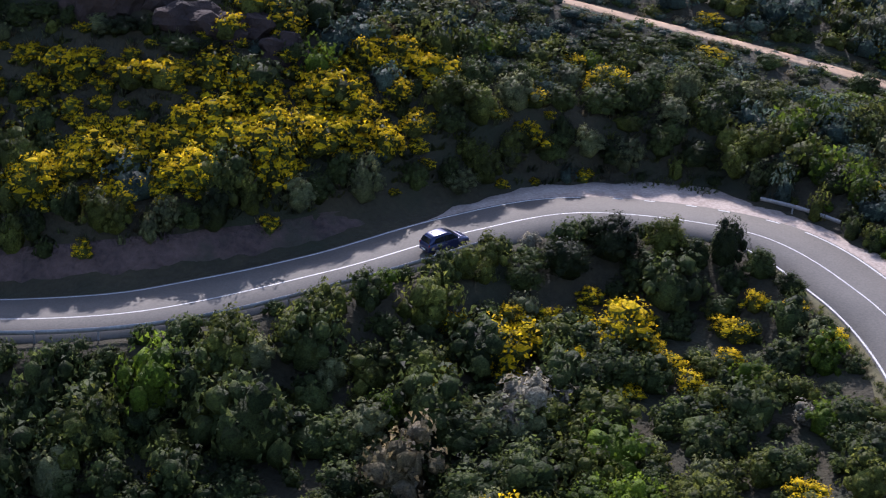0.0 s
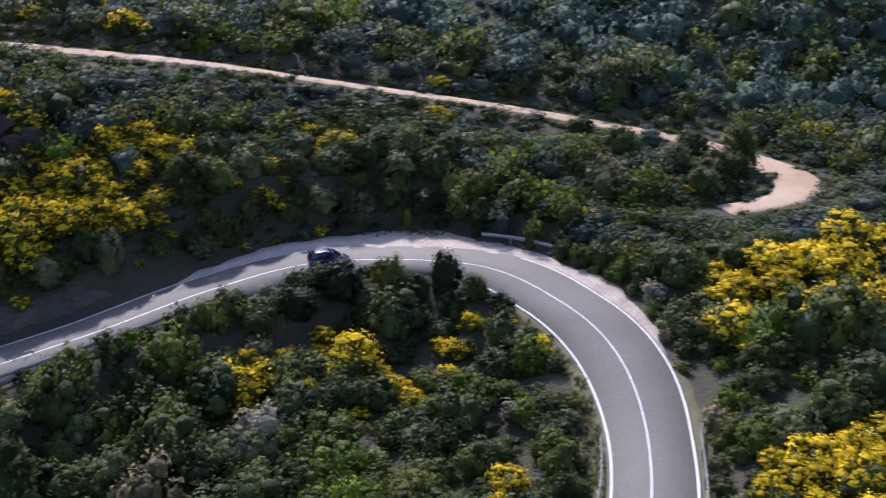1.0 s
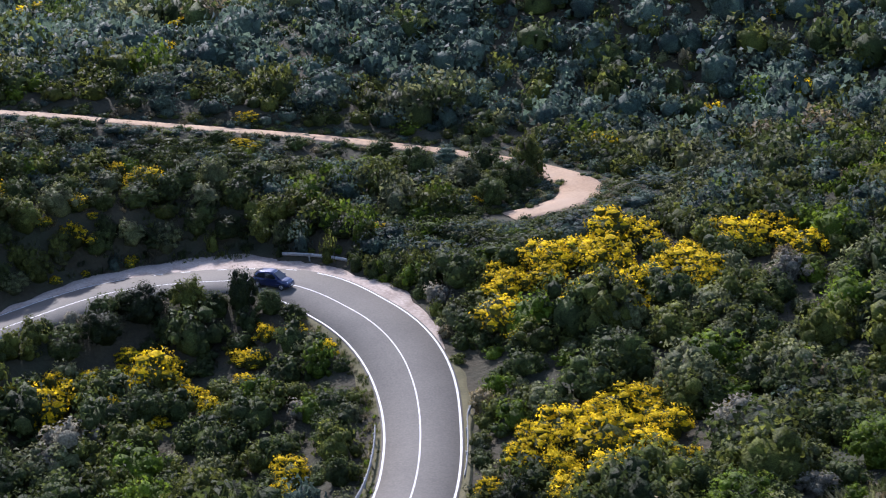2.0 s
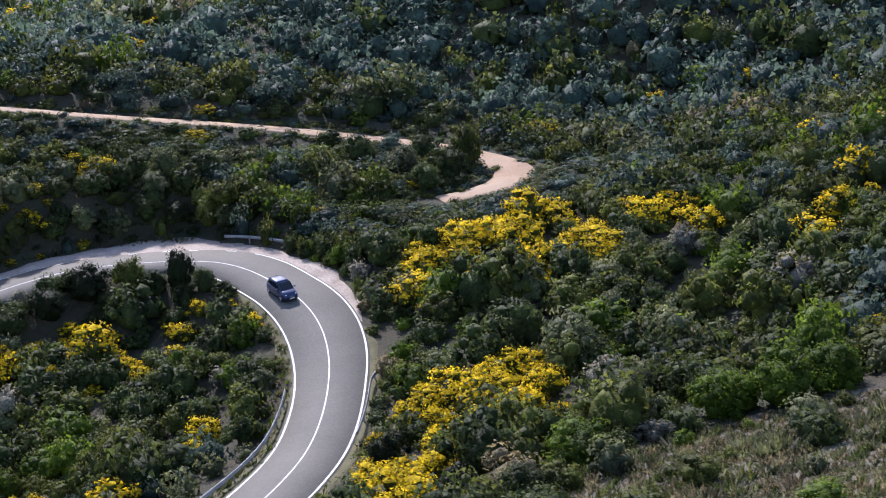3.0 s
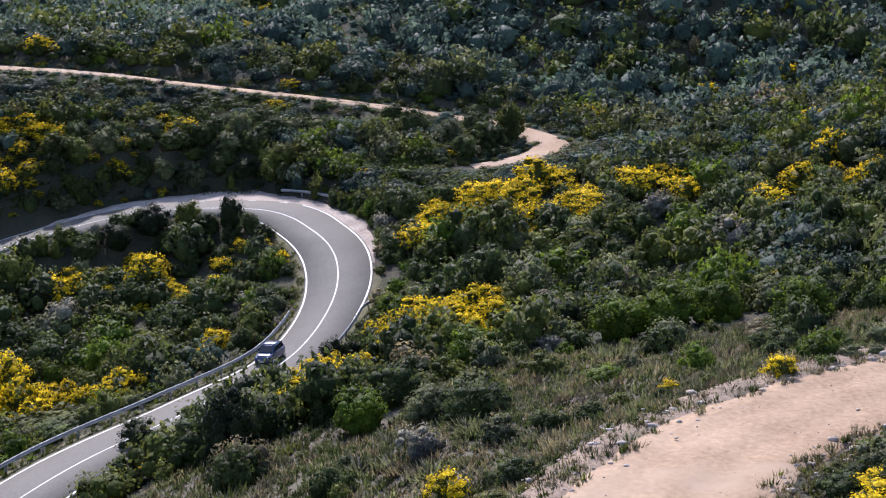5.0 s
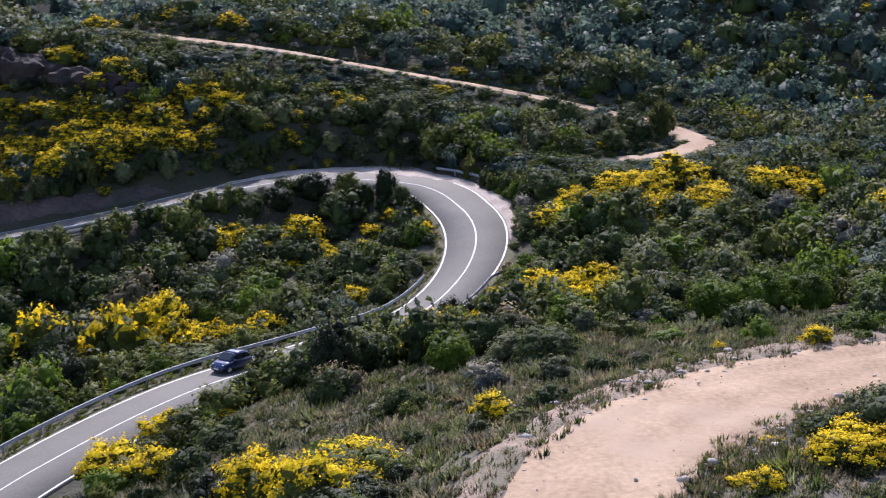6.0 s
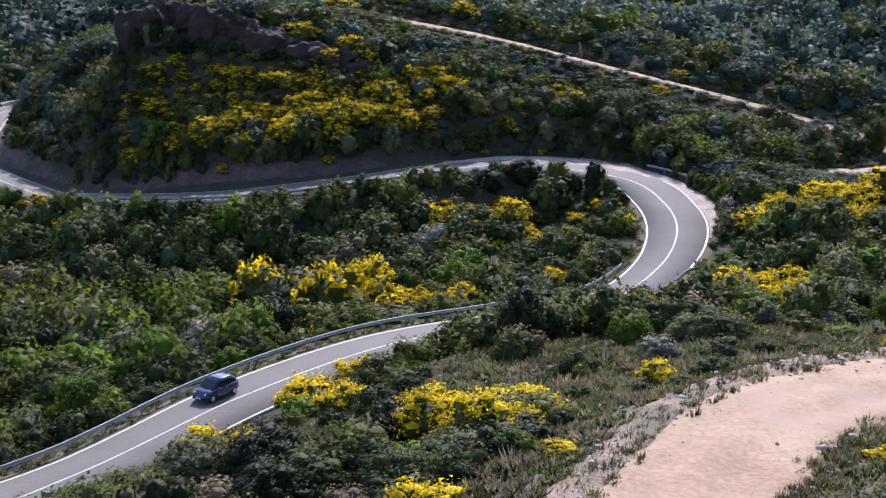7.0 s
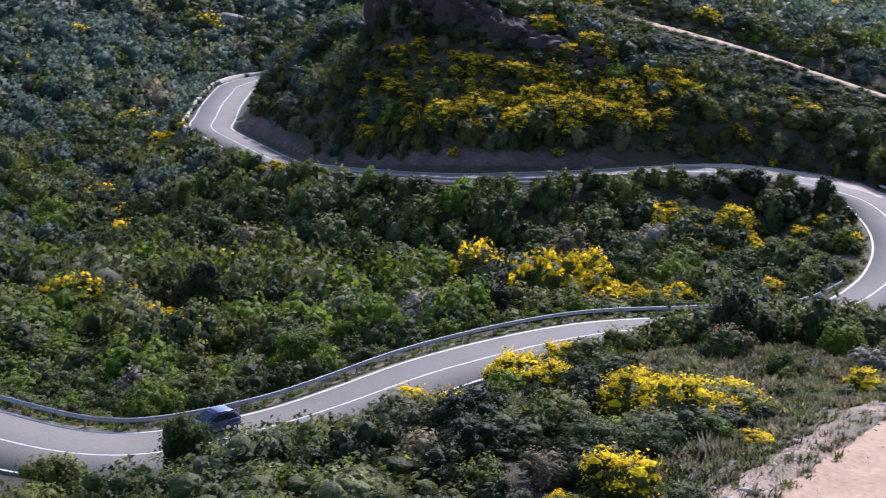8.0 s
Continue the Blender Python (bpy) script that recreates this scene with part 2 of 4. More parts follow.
def ground(x, y):
    """Height of the built ground: natural swells, levelled under the roads, cut into the slope beside them."""
    x, y = np.asarray(x, float), np.asarray(y, float)
    z = natural(x, y)
    for line, flat, ramp_width, sink in ((upper_c, 2.5, 3.5, 0.10), (near_c, 5.0, 4.0, 0.12), (road_c, 4.6, 4.2, 0.16)):
        d, row = nearest(x, y, line)
        if line is road_c:
            outer = (x - line[row, 0]) * road_l[row, 0] + (y - line[row, 1]) * road_l[row, 1] > 0
            flat = flat + np.where(outer, np.maximum(0, wide[row] - 0.8), 0)
        k = 1 - smooth(flat, flat + ramp_width, d)
        z = z * (1 - k) + (line[row, 2] - sink) * k
    return z


# ---------------------------------------------------------------- mesh helpers
def mesh_object(name, verts, faces, mats, parent=None, label="", index=None, soft=False, dome=None):
    """One mesh object from arrays of vertices and triangles or quads."""
    me = bpy.data.meshes.new(name)
    v, f = np.asarray(verts, np.float32), np.asarray(faces, np.int32)
    n = f.shape[1]
    me.vertices.add(len(v))
    me.vertices.foreach_set("co", v.ravel())
    me.loops.add(f.size)
    me.loops.foreach_set("vertex_index", f.ravel())
    me.polygons.add(len(f))
    me.polygons.foreach_set("loop_start", np.arange(0, f.size, n, dtype=np.int32))
    me.polygons.foreach_set("loop_total", np.full(len(f), n, np.int32))
    for m in mats if isinstance(mats, (list, tuple)) else [mats]:
        me.materials.append(m)
    if index is not None:
        me.polygons.foreach_set("material_index", np.asarray(index, np.int32))
    if soft:
        me.polygons.foreach_set("use_smooth", np.ones(len(f), bool))
    me.update(calc_edges=True)
    if dome is not None:
        me.attributes.new("dome", "FLOAT_VECTOR", "POINT").data.foreach_set("vector", np.asarray(dome, np.float32).ravel())
    ob = new(name, me)
    if parent is not None:
        ob.parent = parent
    return tagged(ob, label) if label else ob


def part(name, bm, mat, parent=None, label="", soft=False):
    me = bpy.data.meshes.new(name)
    bm.to_mesh(me)
    bm.free()
    for m in mat if isinstance(mat, (list, tuple)) else [mat]:
        me.materials.append(m)
    if soft:
        for p in me.polygons:
            p.use_smooth = True
    ob = new(name, me)
    if parent is not None:
        ob.parent = parent
    return tagged(ob, label) if label else ob


def strip_faces(rows, cols):
    i, j = np.meshgrid(np.arange(rows - 1), np.arange(cols - 1), indexing="ij")
    a = (i * cols + j).ravel()
    return np.stack([a, a + cols, a + cols + 1, a + 1], 1)


def sweep(name, line, left, profile, mat, parent=None, label="", closed=False, soft=False):
    """A profile of (sideways, up) carried along a line; sideways may be an array along the line."""
    rings = [line + left * np.reshape(a, (-1, 1)) + np.array([0, 0, 1.0]) * np.reshape(b, (-1, 1)) for a, b in profile]
    if closed:
        rings.append(rings[0])
    v = np.stack(rings, 1)
    return mesh_object(name, v.reshape(-1, 3), strip_faces(len(line), len(rings)), mat, parent, label, soft=soft)


# ---------------------------------------------------------------- ground, roads
def stretch(a, b, step, far, grow):
    mid = list(np.arange(a, b + step, step))
    low, high, d = [], [], step
    while a - (sum_low := (a - low[-1] if low else 0)) > -far and sum_low < far:
        d *= grow
        low.append((low[-1] if low else a) - d)
        high.append((high[-1] if high else mid[-1]) + d)
    return np.array(low[::-1] + mid + high)


# The dry meadow above the lower road, with low growth only.
MEADOW = [(52, 30, 11, 18), (55, 43, 13, 10), (44, 14, 9, 12), (63, 40, 14, 13), (39, 24, 8, 12), (44, -10, 6, 14), (32, 21, 9, 13), (28, 6, 8, 9), (57, -4, 9, 6)]


def inside(x, y, a, b, ra, rb):
    return ((x - a) / ra) ** 2 + ((y - b) / rb) ** 2


gx, gy = stretch(-110, 120, 1.25, 3000, 1.12), stretch(-45, 215, 1.25, 3000, 1.12)
GX, GY = np.meshgrid(gx, gy, indexing="ij")
GZ = ground(GX, GY)
CX, CY = GX[:-1, :-1] + 0.6, GY[:-1, :-1] + 0.6
ragged = 0.16 * np.sin(CX * 1.9 + 2 * np.sin(CY * 0.7)) + 0.16 * np.sin(CY * 1.6 + 2 * np.sin(CX * 0.9))
MEADOW_FACES = (np.min([inside(CX, CY, *m) for m in MEADOW], axis=0) < 1.2 + ragged).astype(int)
ground_ob = mesh_object("ground", np.stack([GX, GY, GZ], -1).reshape(-1, 3), strip_faces(len(gx), len(gy)), [SOIL, MEADOW_SOIL], index=MEADOW_FACES.ravel(), soft=True)
tagged(ground_ob, "scrubby hillside soil with dry grass", "ground", kind="structure")

one = np.ones(len(road_s))
road = sweep("road", road_c, road_l, [(HALF + 0.25, -0.3), (HALF + 0.22, -0.02), (0 * one, 0.03), (-INNER - 0.22, -0.02), (-INNER - 0.25, -0.3)], ASPHALT)
tagged(road, "worn grey asphalt road with white lines", "road", kind="structure")


def road_line(name, offset, width, a, b):
    k = (road_s >= a) & (road_s <= b)
    o = offset[k]
    up = 0.03 - 0.05 * np.abs(o) / (np.where(o > 0, HALF[k], INNER[k]) + 0.22) + 0.008
    return sweep(name, road_c[k], road_l[k], [(o + width / 2, up), (o - width / 2, up)], PAINT, road, "solid white painted line")


road_line("edge_line", HALF, 0.14, 0, START + 83)
for k in range(5):
    road_line("edge_line_dash", HALF, 0.16, START + 84.5 + 2.6 * k, START + 86 + 2.6 * k)
road_line("edge_line", HALF, 0.16, START + 97, 999)
road_line("edge_line", -INNER, 0.15, 0, START - 4)
road_line("edge_line", -INNER, 0.15, START + 96, 999)
road_line("centre_line", 0 * HALF, 0.11, 0, 999)


def verge(name, line, left, s, near_edge, far_edge, a, b, mat, label, lift=-0.06):
    """A strip of ground beside the road with a ragged outer edge."""
    k = (s >= a) & (s <= b)
    ease = np.clip(np.minimum(s[k] - a, b - s[k]) / 4, 0.05, 1)
    wander = 1 + 0.25 * np.sin(s[k] * 1.3) * np.sin(s[k] * 0.47)
    inner, outer = near_edge[k], near_edge[k] + (far_edge[k] - near_edge[k]) * ease * wander
    ob = sweep(name, line[k], left[k], [(inner, lift), ((inner + outer) / 2, lift + 0.01), (outer, lift - 0.03), (outer + 0.3 * np.sign(outer), lift - 0.3)], mat)
    return tagged(ob, label, "verge", kind="structure")


verge("gravel_shoulder", road_c, road_l, road_s, HALF + 0.2, HALF + 0.2 + wide, START + 70, START + 116, GRAVEL, "pale gravel pull-out beside the road bend")
verge("grass_verge", road_c, road_l, road_s, HALF + 0.2, HALF + 0.9 + 0 * one, START + 116, START + 150, VERGE, "dry grass verge beside the road")
verge("grass_verge", road_c, road_l, road_s, -INNER - 0.2, -INNER - 1.1 + 0 * one, START + 98, START + 126, VERGE, "dry grass verge inside the road bend")
verge("grass_verge", road_c, road_l, road_s, -INNER - 0.2, -INNER - 1.1 + 0 * one, START + 126, START + 225, VERGE, "dry grass verge under the guardrail")

UPPER_HALF = 1.6 + 0.6 * np.exp(-(((upper_s - upper_s[-1] + 13) / 9) ** 2))
tagged(sweep("dirt_track", upper_c, upper_l, [(UPPER_HALF + 0.15, -0.25), (UPPER_HALF, 0), (0.7 + 0 * upper_s, -0.03), (0 * upper_s, 0.03), (-0.7 + 0 * upper_s, -0.03), (-UPPER_HALF, 0), (-UPPER_HALF - 0.15, -0.25)], DIRT), "pale pink dirt track on the far slope", "dirt track", kind="structure")
wobble = 0.35 * np.sin(near_s * 0.9) * np.sin(near_s * 0.37)
tagged(sweep("dirt_track", near_c, near_l, [(NEAR_HALF + 0.3 + wobble, -0.2), (NEAR_HALF + wobble, 0), (2.7 + 0.6 * wobble, 0.05), (2.0 + 0.6 * wobble, -0.07), (1.3 + 0.6 * wobble, 0.0), (0.3 + wobble, 0.10), (-0.5 + wobble, 0.02), (-1.2 + 0.5 * wobble, -0.08),
       (-1.9 + 0.5 * wobble, 0.0), (-2.7 + 0 * near_s, 0.05), (-NEAR_HALF + wobble, 0), (-NEAR_HALF - 0.3 + wobble, -0.2)], DIRT), "wide pale pink dirt track on the near slope", "dirt track", kind="structure")


heap_up = np.array([0.42 + 0.5 * noise.noise((v * 0.45, 1.5, 0.0)) + 0.25 * noise.noise((v * 1.7, 4.0, 0.0)) for v in near_s])
heap_up = np.clip(0.25 * heap_up, 0.02, 0.13)
edge = NEAR_HALF - 0.1 + 0.3 * np.array([noise.noise((v * 0.8, 8.0, 2.0)) for v in near_s])
tagged(sweep("track_bank", near_c, near_l, [(edge - 0.35, -0.06), (edge + 0.3, 0.35 * heap_up + 0.03), (edge + 0.9, 0.9 * heap_up), (edge + 1.6, 0.8 * heap_up), (edge + 2.4, -0.3)], BANK_SOIL), "low ragged earth bank along the dirt track", "bank", kind="structure")


# ---------------------------------------------------------------- guardrails
def guardrail(a, b, offset, label, bend_in=0.0):
    k = (road_s >= a) & (road_s <= b)
    off = offset[k] if isinstance(offset, np.ndarray) else np.full(k.sum(), offset)
    line, left = road_c[k] + road_l[k] * off[:, None], road_l[k]
    if bend_in:
        curl = np.clip(1 - (road_s[k] - a) / 4, 0, 1) ** 2
        line = line + left * (curl * bend_in)[:, None] - np.array([0, 0, 0.5]) * curl[:, None]
    base = new("guardrail", None)
    base.location = line[0]
    line = line - line[0]
    tagged(base, label, "guardrail")
    shape = [(0.0, 0.44), (0.05, 0.48), (0.05, 0.54), (0.0, 0.58), (0.0, 0.62), (0.05, 0.66), (0.05, 0.72), (0.0, 0.76), (-0.02, 0.76), (-0.02, 0.44)]
    sweep("rail_beam", line, left, shape, STEEL, base, closed=True)
    bm = bmesh.new()
    for dx, dy, sx, sy in ((0, 0.05, 0.1, 0.012), (0, -0.05, 0.1, 0.012), (0, 0, 0.012, 0.1)):
        m = Matrix.Translation((dx - 0.08, dy, 0.2)) @ Matrix.Diagonal((sx, sy, 1.1, 1))
        bmesh.ops.create_cube(bm, size=1, matrix=m)
    first = part("rail_post", bm, STEEL, base)
    for n, i in enumerate(range(2, len(line) - 1, 5)):
        post = first if n == 0 else new("rail_post", first.data)
        post.parent = base
        turn = math.atan2(left[i, 1], left[i, 0])
        post.matrix_basis = Matrix.Translation(line[i]) @ Matrix.Rotation(turn, 4, "Z")
    return base


guardrail(START + 128, START + 290, -(INNER + along((128, 0.62), (140, 0.75), (165, 1.0), (215, 0.7))), "long galvanised steel guardrail beside the lower road")
guardrail(START + 20, START + 72, -(INNER + 0.3), "galvanised steel guardrail along the upper road")
guardrail(START + 124.5, START + 138, HALF + 0.5, "short galvanised guardrail with a curled end", bend_in=0.9)
guardrail(START + 94.4, START + 98.8, HALF + 2.9, "short galvanised guardrail in the bushes by the pull-out")
k = (road_s >= START - 92) & (road_s <= START - 4)
wall = sweep("parapet_wall", road_c[k], road_l[k], [(-INNER[k] - 1.0, -0.6), (-INNER[k] - 1.0, 0.55), (-INNER[k] - 1.35, 0.55), (-INNER[k] - 1.35, -1.5)], CONCRETE)
tagged(wall, "low pale concrete parapet wall outside the far bend", "wall", kind="structure")


# ---------------------------------------------------------------- a far road down the valley
def far_road(points, half, label, mat=ASPHALT):
    s, c, l = even(spline(points, 8), 2.0)
    c = c.copy()
    c[:, 2] = ground(c[:, 0], c[:, 1]) + 2.2
    return tagged(sweep("far_road", c, l, [(half + 0.3, -2.5), (half, 0), (-half, 0), (-half - 0.3, -2.5)], mat), label, "road", kind="structure")


far_road([(-135, 203, 0), (-129, 203.5, 0), (-126, 206, 0), (-122, 203.5, 0), (-118, 203, 0)], 2.0, "short bend of a far pale road in the valley")
far_road([(-177, 184, 0), (-171, 185.5, 0), (-170, 190, 0), (-174, 200, 0), (-170, 206, 0)], 2.4, "far pale road curving through the valley woods")
far_road([(-84, 241, 0), (-74, 238.5, 0), (-64, 236, 0), (-54, 232, 0), (-49, 229, 0)], 3.2, "pale dirt clearing high on the far slope", DIRT)


# ---------------------------------------------------------------- rock: cut bank, outcrop, boulders
def cut_bank(a, b):
    """The bare bank that the road was cut into, rough in height and face."""
    k = (road_s >= a) & (road_s <= b)
    c, l, s = road_c[k], road_l[k], road_s[k]
    ease = np.clip(np.minimum(s - a, b - s) / 10, 0, 1)
    rows = []
    for u in np.linspace(0, 1, 9):
        wave = np.array([noise.noise((v * 0.35, u * 2.5, 3.0)) + 0.5 * noise.noise((v * 1.1, u * 5, 9.0)) for v in s])
        height = (2.6 + 0.7 * np.sin(s * 0.13)) * ease * (u if u < 0.95 else 1.0)
        out = HALF[k] + 1.9 + 2.0 * u**1.3 + 0.45 * wave * (0.3 + u) + (1.6 if u > 0.95 else 0)
        rows.append(c + l * out[:, None] + np.array([0, 0, 1.0]) * (height - 0.25 + 0.25 * wave * u)[:, None])
    v = np.stack(rows, 1)
    ob = mesh_object("cut_bank", v.reshape(-1, 3), strip_faces(len(c), 9), CUT_ROCK)
    return tagged(ob, "bare pinkish brown cut bank above the road", "bank", kind="structure")


cut_bank(START - 84, START + 74)


def boulder_bm(seed, detail=2, jag=0.35):
    bm = bmesh.new()
    bmesh.ops.create_icosphere(bm, subdivisions=detail, radius=1)
    for v in bm.verts:
        p = v.co.copy()
        v.co = p * (1 + jag * noise.noise(p * 1.3 + Vector((seed * 7.1, 0, 0))) + jag * 0.5 * noise.noise(p * 3.1 + Vector((0, seed * 3.3, 0))))
        v.co.z = max(v.co.z, -0.6)
    return bm


outcrop = tagged(new("rock_outcrop", None), "dark brown rock outcrop along the hill crest", "rock")
outcrop.location = (-33, 119, 12)
rng = random.Random(5)
for i in range(15):
    u = i / 14
    x = -15.5 - 36 * u
    top = np.interp(-x, [15, 18, 30, 38, 46, 52], [12.2, 13.4, 16.2, 18.2, 18.6, 16.0])
    y = 118.5 + 1.2 * math.sin(i * 1.9) + 2.5 * u
    foot = float(ground(np.array([x]), np.array([y]))[0]) - 1.2
    r = part("rock", boulder_bm(i + 1, 3, 0.5), ROCK, outcrop)
    tall = max(1.4, (top - foot) / 1.45)
    r.matrix_basis = Matrix.Translation((x + 33, y - 119, foot + tall * 0.6 - 12)) @ Matrix.Rotation(rng.uniform(-0.3, 0.3), 4, "Z") @ Matrix.Diagonal((2.3, 1.9, tall, 1))
for x, y, size in ((73, 181, 0.9), (74.8, 180, 0.6), (99, 176, 0.7), (81, 165, 0.45)):
    b = part("boulder", boulder_bm(x, 2), PALE_ROCK)
    b.matrix_basis = Matrix.Translation((x, y, float(ground(np.array([x]), np.array([y]))[0]) + size * 0.7)) @ Matrix.Diagonal((size * 1.3, size, size, 1))
    tagged(b, "pale grey boulder among dark shrubs", "boulder", group="boulders on the far slope")


# ---------------------------------------------------------------- shrubs
def globe(level):
    bm = bmesh.new()
    bmesh.ops.create_icosphere(bm, subdivisions=level, radius=1)
    v, f = np.array([p.co[:] for p in bm.verts]), np.array([[p.index for p in t.verts] for t in bm.faces])
    bm.free()
    return v, f


GLOBES = {1: globe(1)}


def crown(seed, lobes, leaves, leaf, flowers=0.0, flat=0.85, lobe=0.36, spiky=0.0, tall=1.0):
    """A domed crown about 2 m across, of lobes set with small leaf clumps; slot 0 core, 1 leaves, 2 flowers.
    Gives vertices, faces, slots and the way the crown's surface faces at each vertex."""
    g = np.random.default_rng(seed)
    # Lobes spread evenly over a lopsided dome, over one heart that fills it.
    n = np.arange(lobes)
    up = 1 - (n + 0.5) / lobes * 0.95
    angle = n * 2.39996 + g.uniform(-0.35, 0.35, lobes)
    ring = np.sqrt(1 - up**2)
    reach = g.uniform(0.52, 0.82, lobes) * (1 + 0.18 * np.cos(angle - g.uniform(0, 6.28)))
    centre = np.stack([np.cos(angle) * ring * reach, np.sin(angle) * ring * reach, (0.12 + (1 - (1 - up) ** 1.4) * np.minimum(reach, 0.74) * g.uniform(0.82, 1.05, lobes)) * tall], 1)
    size = g.uniform(0.72, 1.3, lobes) * lobe
    middle = np.array([0, 0, 0.15 * tall])
    verts, faces, slot, facing, count = [], [], [], [], 0
    blooming = g.uniform(0, 1, lobes) < flowers * (0.55 + 0.6 * up)
    heart = (np.array([0, 0, 0.3 * tall]), 0.66, False)
    cores = [c for c in zip(centre, size, blooming) if leaves > 250 or c[2]]   # a plain crown has leaves alone round its heart
    for c, r, bloom in [heart] + cores:
        ball, ball_f = GLOBES[1]
        bend = 1 + 0.12 * g.standard_normal((len(ball), 1))
        verts.append(c + ball * bend * r * (0.86 if r == 0.66 else 0.72 if bloom else 0.58) * np.array([1, 1, flat * (tall if r == 0.66 else 1)]))
        faces.append(ball_f + count)
        slot.append(np.where(ball[ball_f, 2].mean(1) > 0.15, 2, 0) if bloom else np.zeros(len(ball_f), int))
        facing.append(unit(0.6 * ball + 0.7 * unit(verts[-1] - middle)))
        count += len(ball)
    which = g.integers(0, lobes, leaves)
    way = g.standard_normal((leaves, 3))
    way[:, 2] = np.abs(way[:, 2]) * 1.1 - 0.3
    way = unit(way)
    root = centre[which] + way * size[which, None] * np.array([1, 1, flat]) * g.uniform(0.78, 1.1 + spiky, (leaves, 1))
    root[:, 2] = np.maximum(root[:, 2], 0.04)
    tilt = unit(way + 0.4 * g.standard_normal((leaves, 3)) + np.array([0, 0, 0.25]))
    side = unit(np.cross(tilt, g.standard_normal((leaves, 3))))
    fore = np.cross(tilt, side)
    k = leaf * g.uniform(0.55, 1.35, (leaves, 1))
    tri = np.stack([root - side * k - tilt * k * 0.3, root + side * k - tilt * k * 0.1, root + fore * k * 1.2 + tilt * k * 0.4], 1)
    base = count + 3 * np.arange(leaves)
    verts.append(tri.reshape(-1, 3))
    faces.append(np.stack([base, base + 1, base + 2], 1))
    facing.append(np.repeat(unit(0.6 * way + 0.6 * unit(root - middle) + 0.45 * tilt), 3, axis=0))
    blossom = (g.uniform(0, 1, leaves) < 0.88) & (way[:, 2] > -0.1) & blooming[which]
    slot.append(np.where(blossom, 2, 1))
    return np.vstack(verts), np.vstack(faces), np.concatenate(slot), np.vstack(facing)


def unit(v):
    return v / np.linalg.norm(v, axis=1)[:, None]


def tuft(seed, blades):
    """A tuft of grass: slim blades leaning out from one foot."""
    g = np.random.default_rng(seed)
    a, lean = g.uniform(0, 6.28, blades), g.uniform(0.1, 1.0, blades)
    out = np.stack([np.cos(a), np.sin(a), 0 * a], 1)
    foot = out * g.uniform(0, 0.75, (blades, 1)) * np.array([1, 1, 0])
    tip = foot + out * lean[:, None] * 0.6 + np.array([0, 0, 1.0]) * g.uniform(0.45, 1.1, (blades, 1))
    across = np.stack([-np.sin(a + 0.6), np.cos(a + 0.6), 0 * a], 1) * g.uniform(0.07, 0.15, (blades, 1))
    tri = np.stack([foot - across, foot + across, tip], 1)
    faces = np.arange(3 * blades).reshape(-1, 3)
    facing = np.repeat(unit(0.5 * out + np.array([0, 0, 0.9]) + 0.25 * g.standard_normal((blades, 3))), 3, axis=0)
    return tri.reshape(-1, 3), faces, np.ones(blades, int), facing


# Crowns by how finely they are built: fine on the near slopes, plainer on the far ones.
DETAIL = {"fine": (12, 620, 0.050), "medium": (10, 350, 0.064), "middle": (9, 175, 0.090), "plain": (8, 104, 0.110), "far": (6, 46, 0.160)}
CROWNS = {}
for d, (name, (lobes, leaves, leaf)) in enumerate(DETAIL.items()):
    for v in range(5):
        CROWNS[name, "shrub", v] = crown(10 * d + v, lobes, leaves, leaf)
        CROWNS[name, "broom", v] = crown(100 + 10 * d + v, int(lobes * 1.4), int(leaves * 1.7), leaf * 0.76, 1.15, lobe=0.25, spiky=0.25)
        CROWNS[name, "tuft", v] = tuft(200 + 10 * d + v, {"fine": 90, "medium": 60}.get(name, 28))
        CROWNS[name, "tree", v] = crown(300 + 10 * d + v, int(lobes * 2.4), int(leaves * 3.0), leaf * 0.74, 0, 0.95, 0.27, 0.12, 1.35)

GREENS = ["olive", "deep", "fresh", "grey", "brown", "dry", "silver", "blue"]   # scattered kinds; blue is green growth with haze put into its colour
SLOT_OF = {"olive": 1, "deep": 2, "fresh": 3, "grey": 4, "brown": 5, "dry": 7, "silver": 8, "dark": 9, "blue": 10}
WORDS = {"olive": "olive green", "deep": "dark green", "fresh": "fresh green", "grey": "grey-green", "brown": "dry brown", "dry": "straw-coloured", "silver": "silvery grey", "dark": "very dark green", "blue": "haze-tinted green"}


def slots_for(slot, colour):
    return np.where(slot == 2, 6, SLOT_OF[colour])


class Heap:
    """Plants joined into one mesh of countless pieces."""

    def __init__(self):
        self.v, self.f, self.m, self.d, self.n = [], [], [], [], 0

    def add(self, key, colour, x, y, z, r, h, turn):
        v, f, slot, facing = CROWNS[key]
        c, s = math.cos(turn), math.sin(turn)
        self.v.append((np.stack([v[:, 0] * c - v[:, 1] * s, v[:, 0] * s + v[:, 1] * c, v[:, 2]], 1) * (r, r, h) + (x, y, z)).astype(np.float32))
        self.d.append(np.stack([facing[:, 0] * c - facing[:, 1] * s, facing[:, 0] * s + facing[:, 1] * c, facing[:, 2]], 1).astype(np.float32))
        self.f.append((f + self.n).astype(np.int32))
        self.m.append(slots_for(slot, colour).astype(np.int32))
        self.n += len(v)

    def done(self, name, label, category):
        ob = mesh_object(name, np.vstack(self.v), np.vstack(self.f), SLOTS, index=np.concatenate(self.m), soft=True, dome=np.vstack(self.d))
        return tagged(ob, label, category, kind="stuff")


MESHES, SINGLES = {}, collections.Counter()


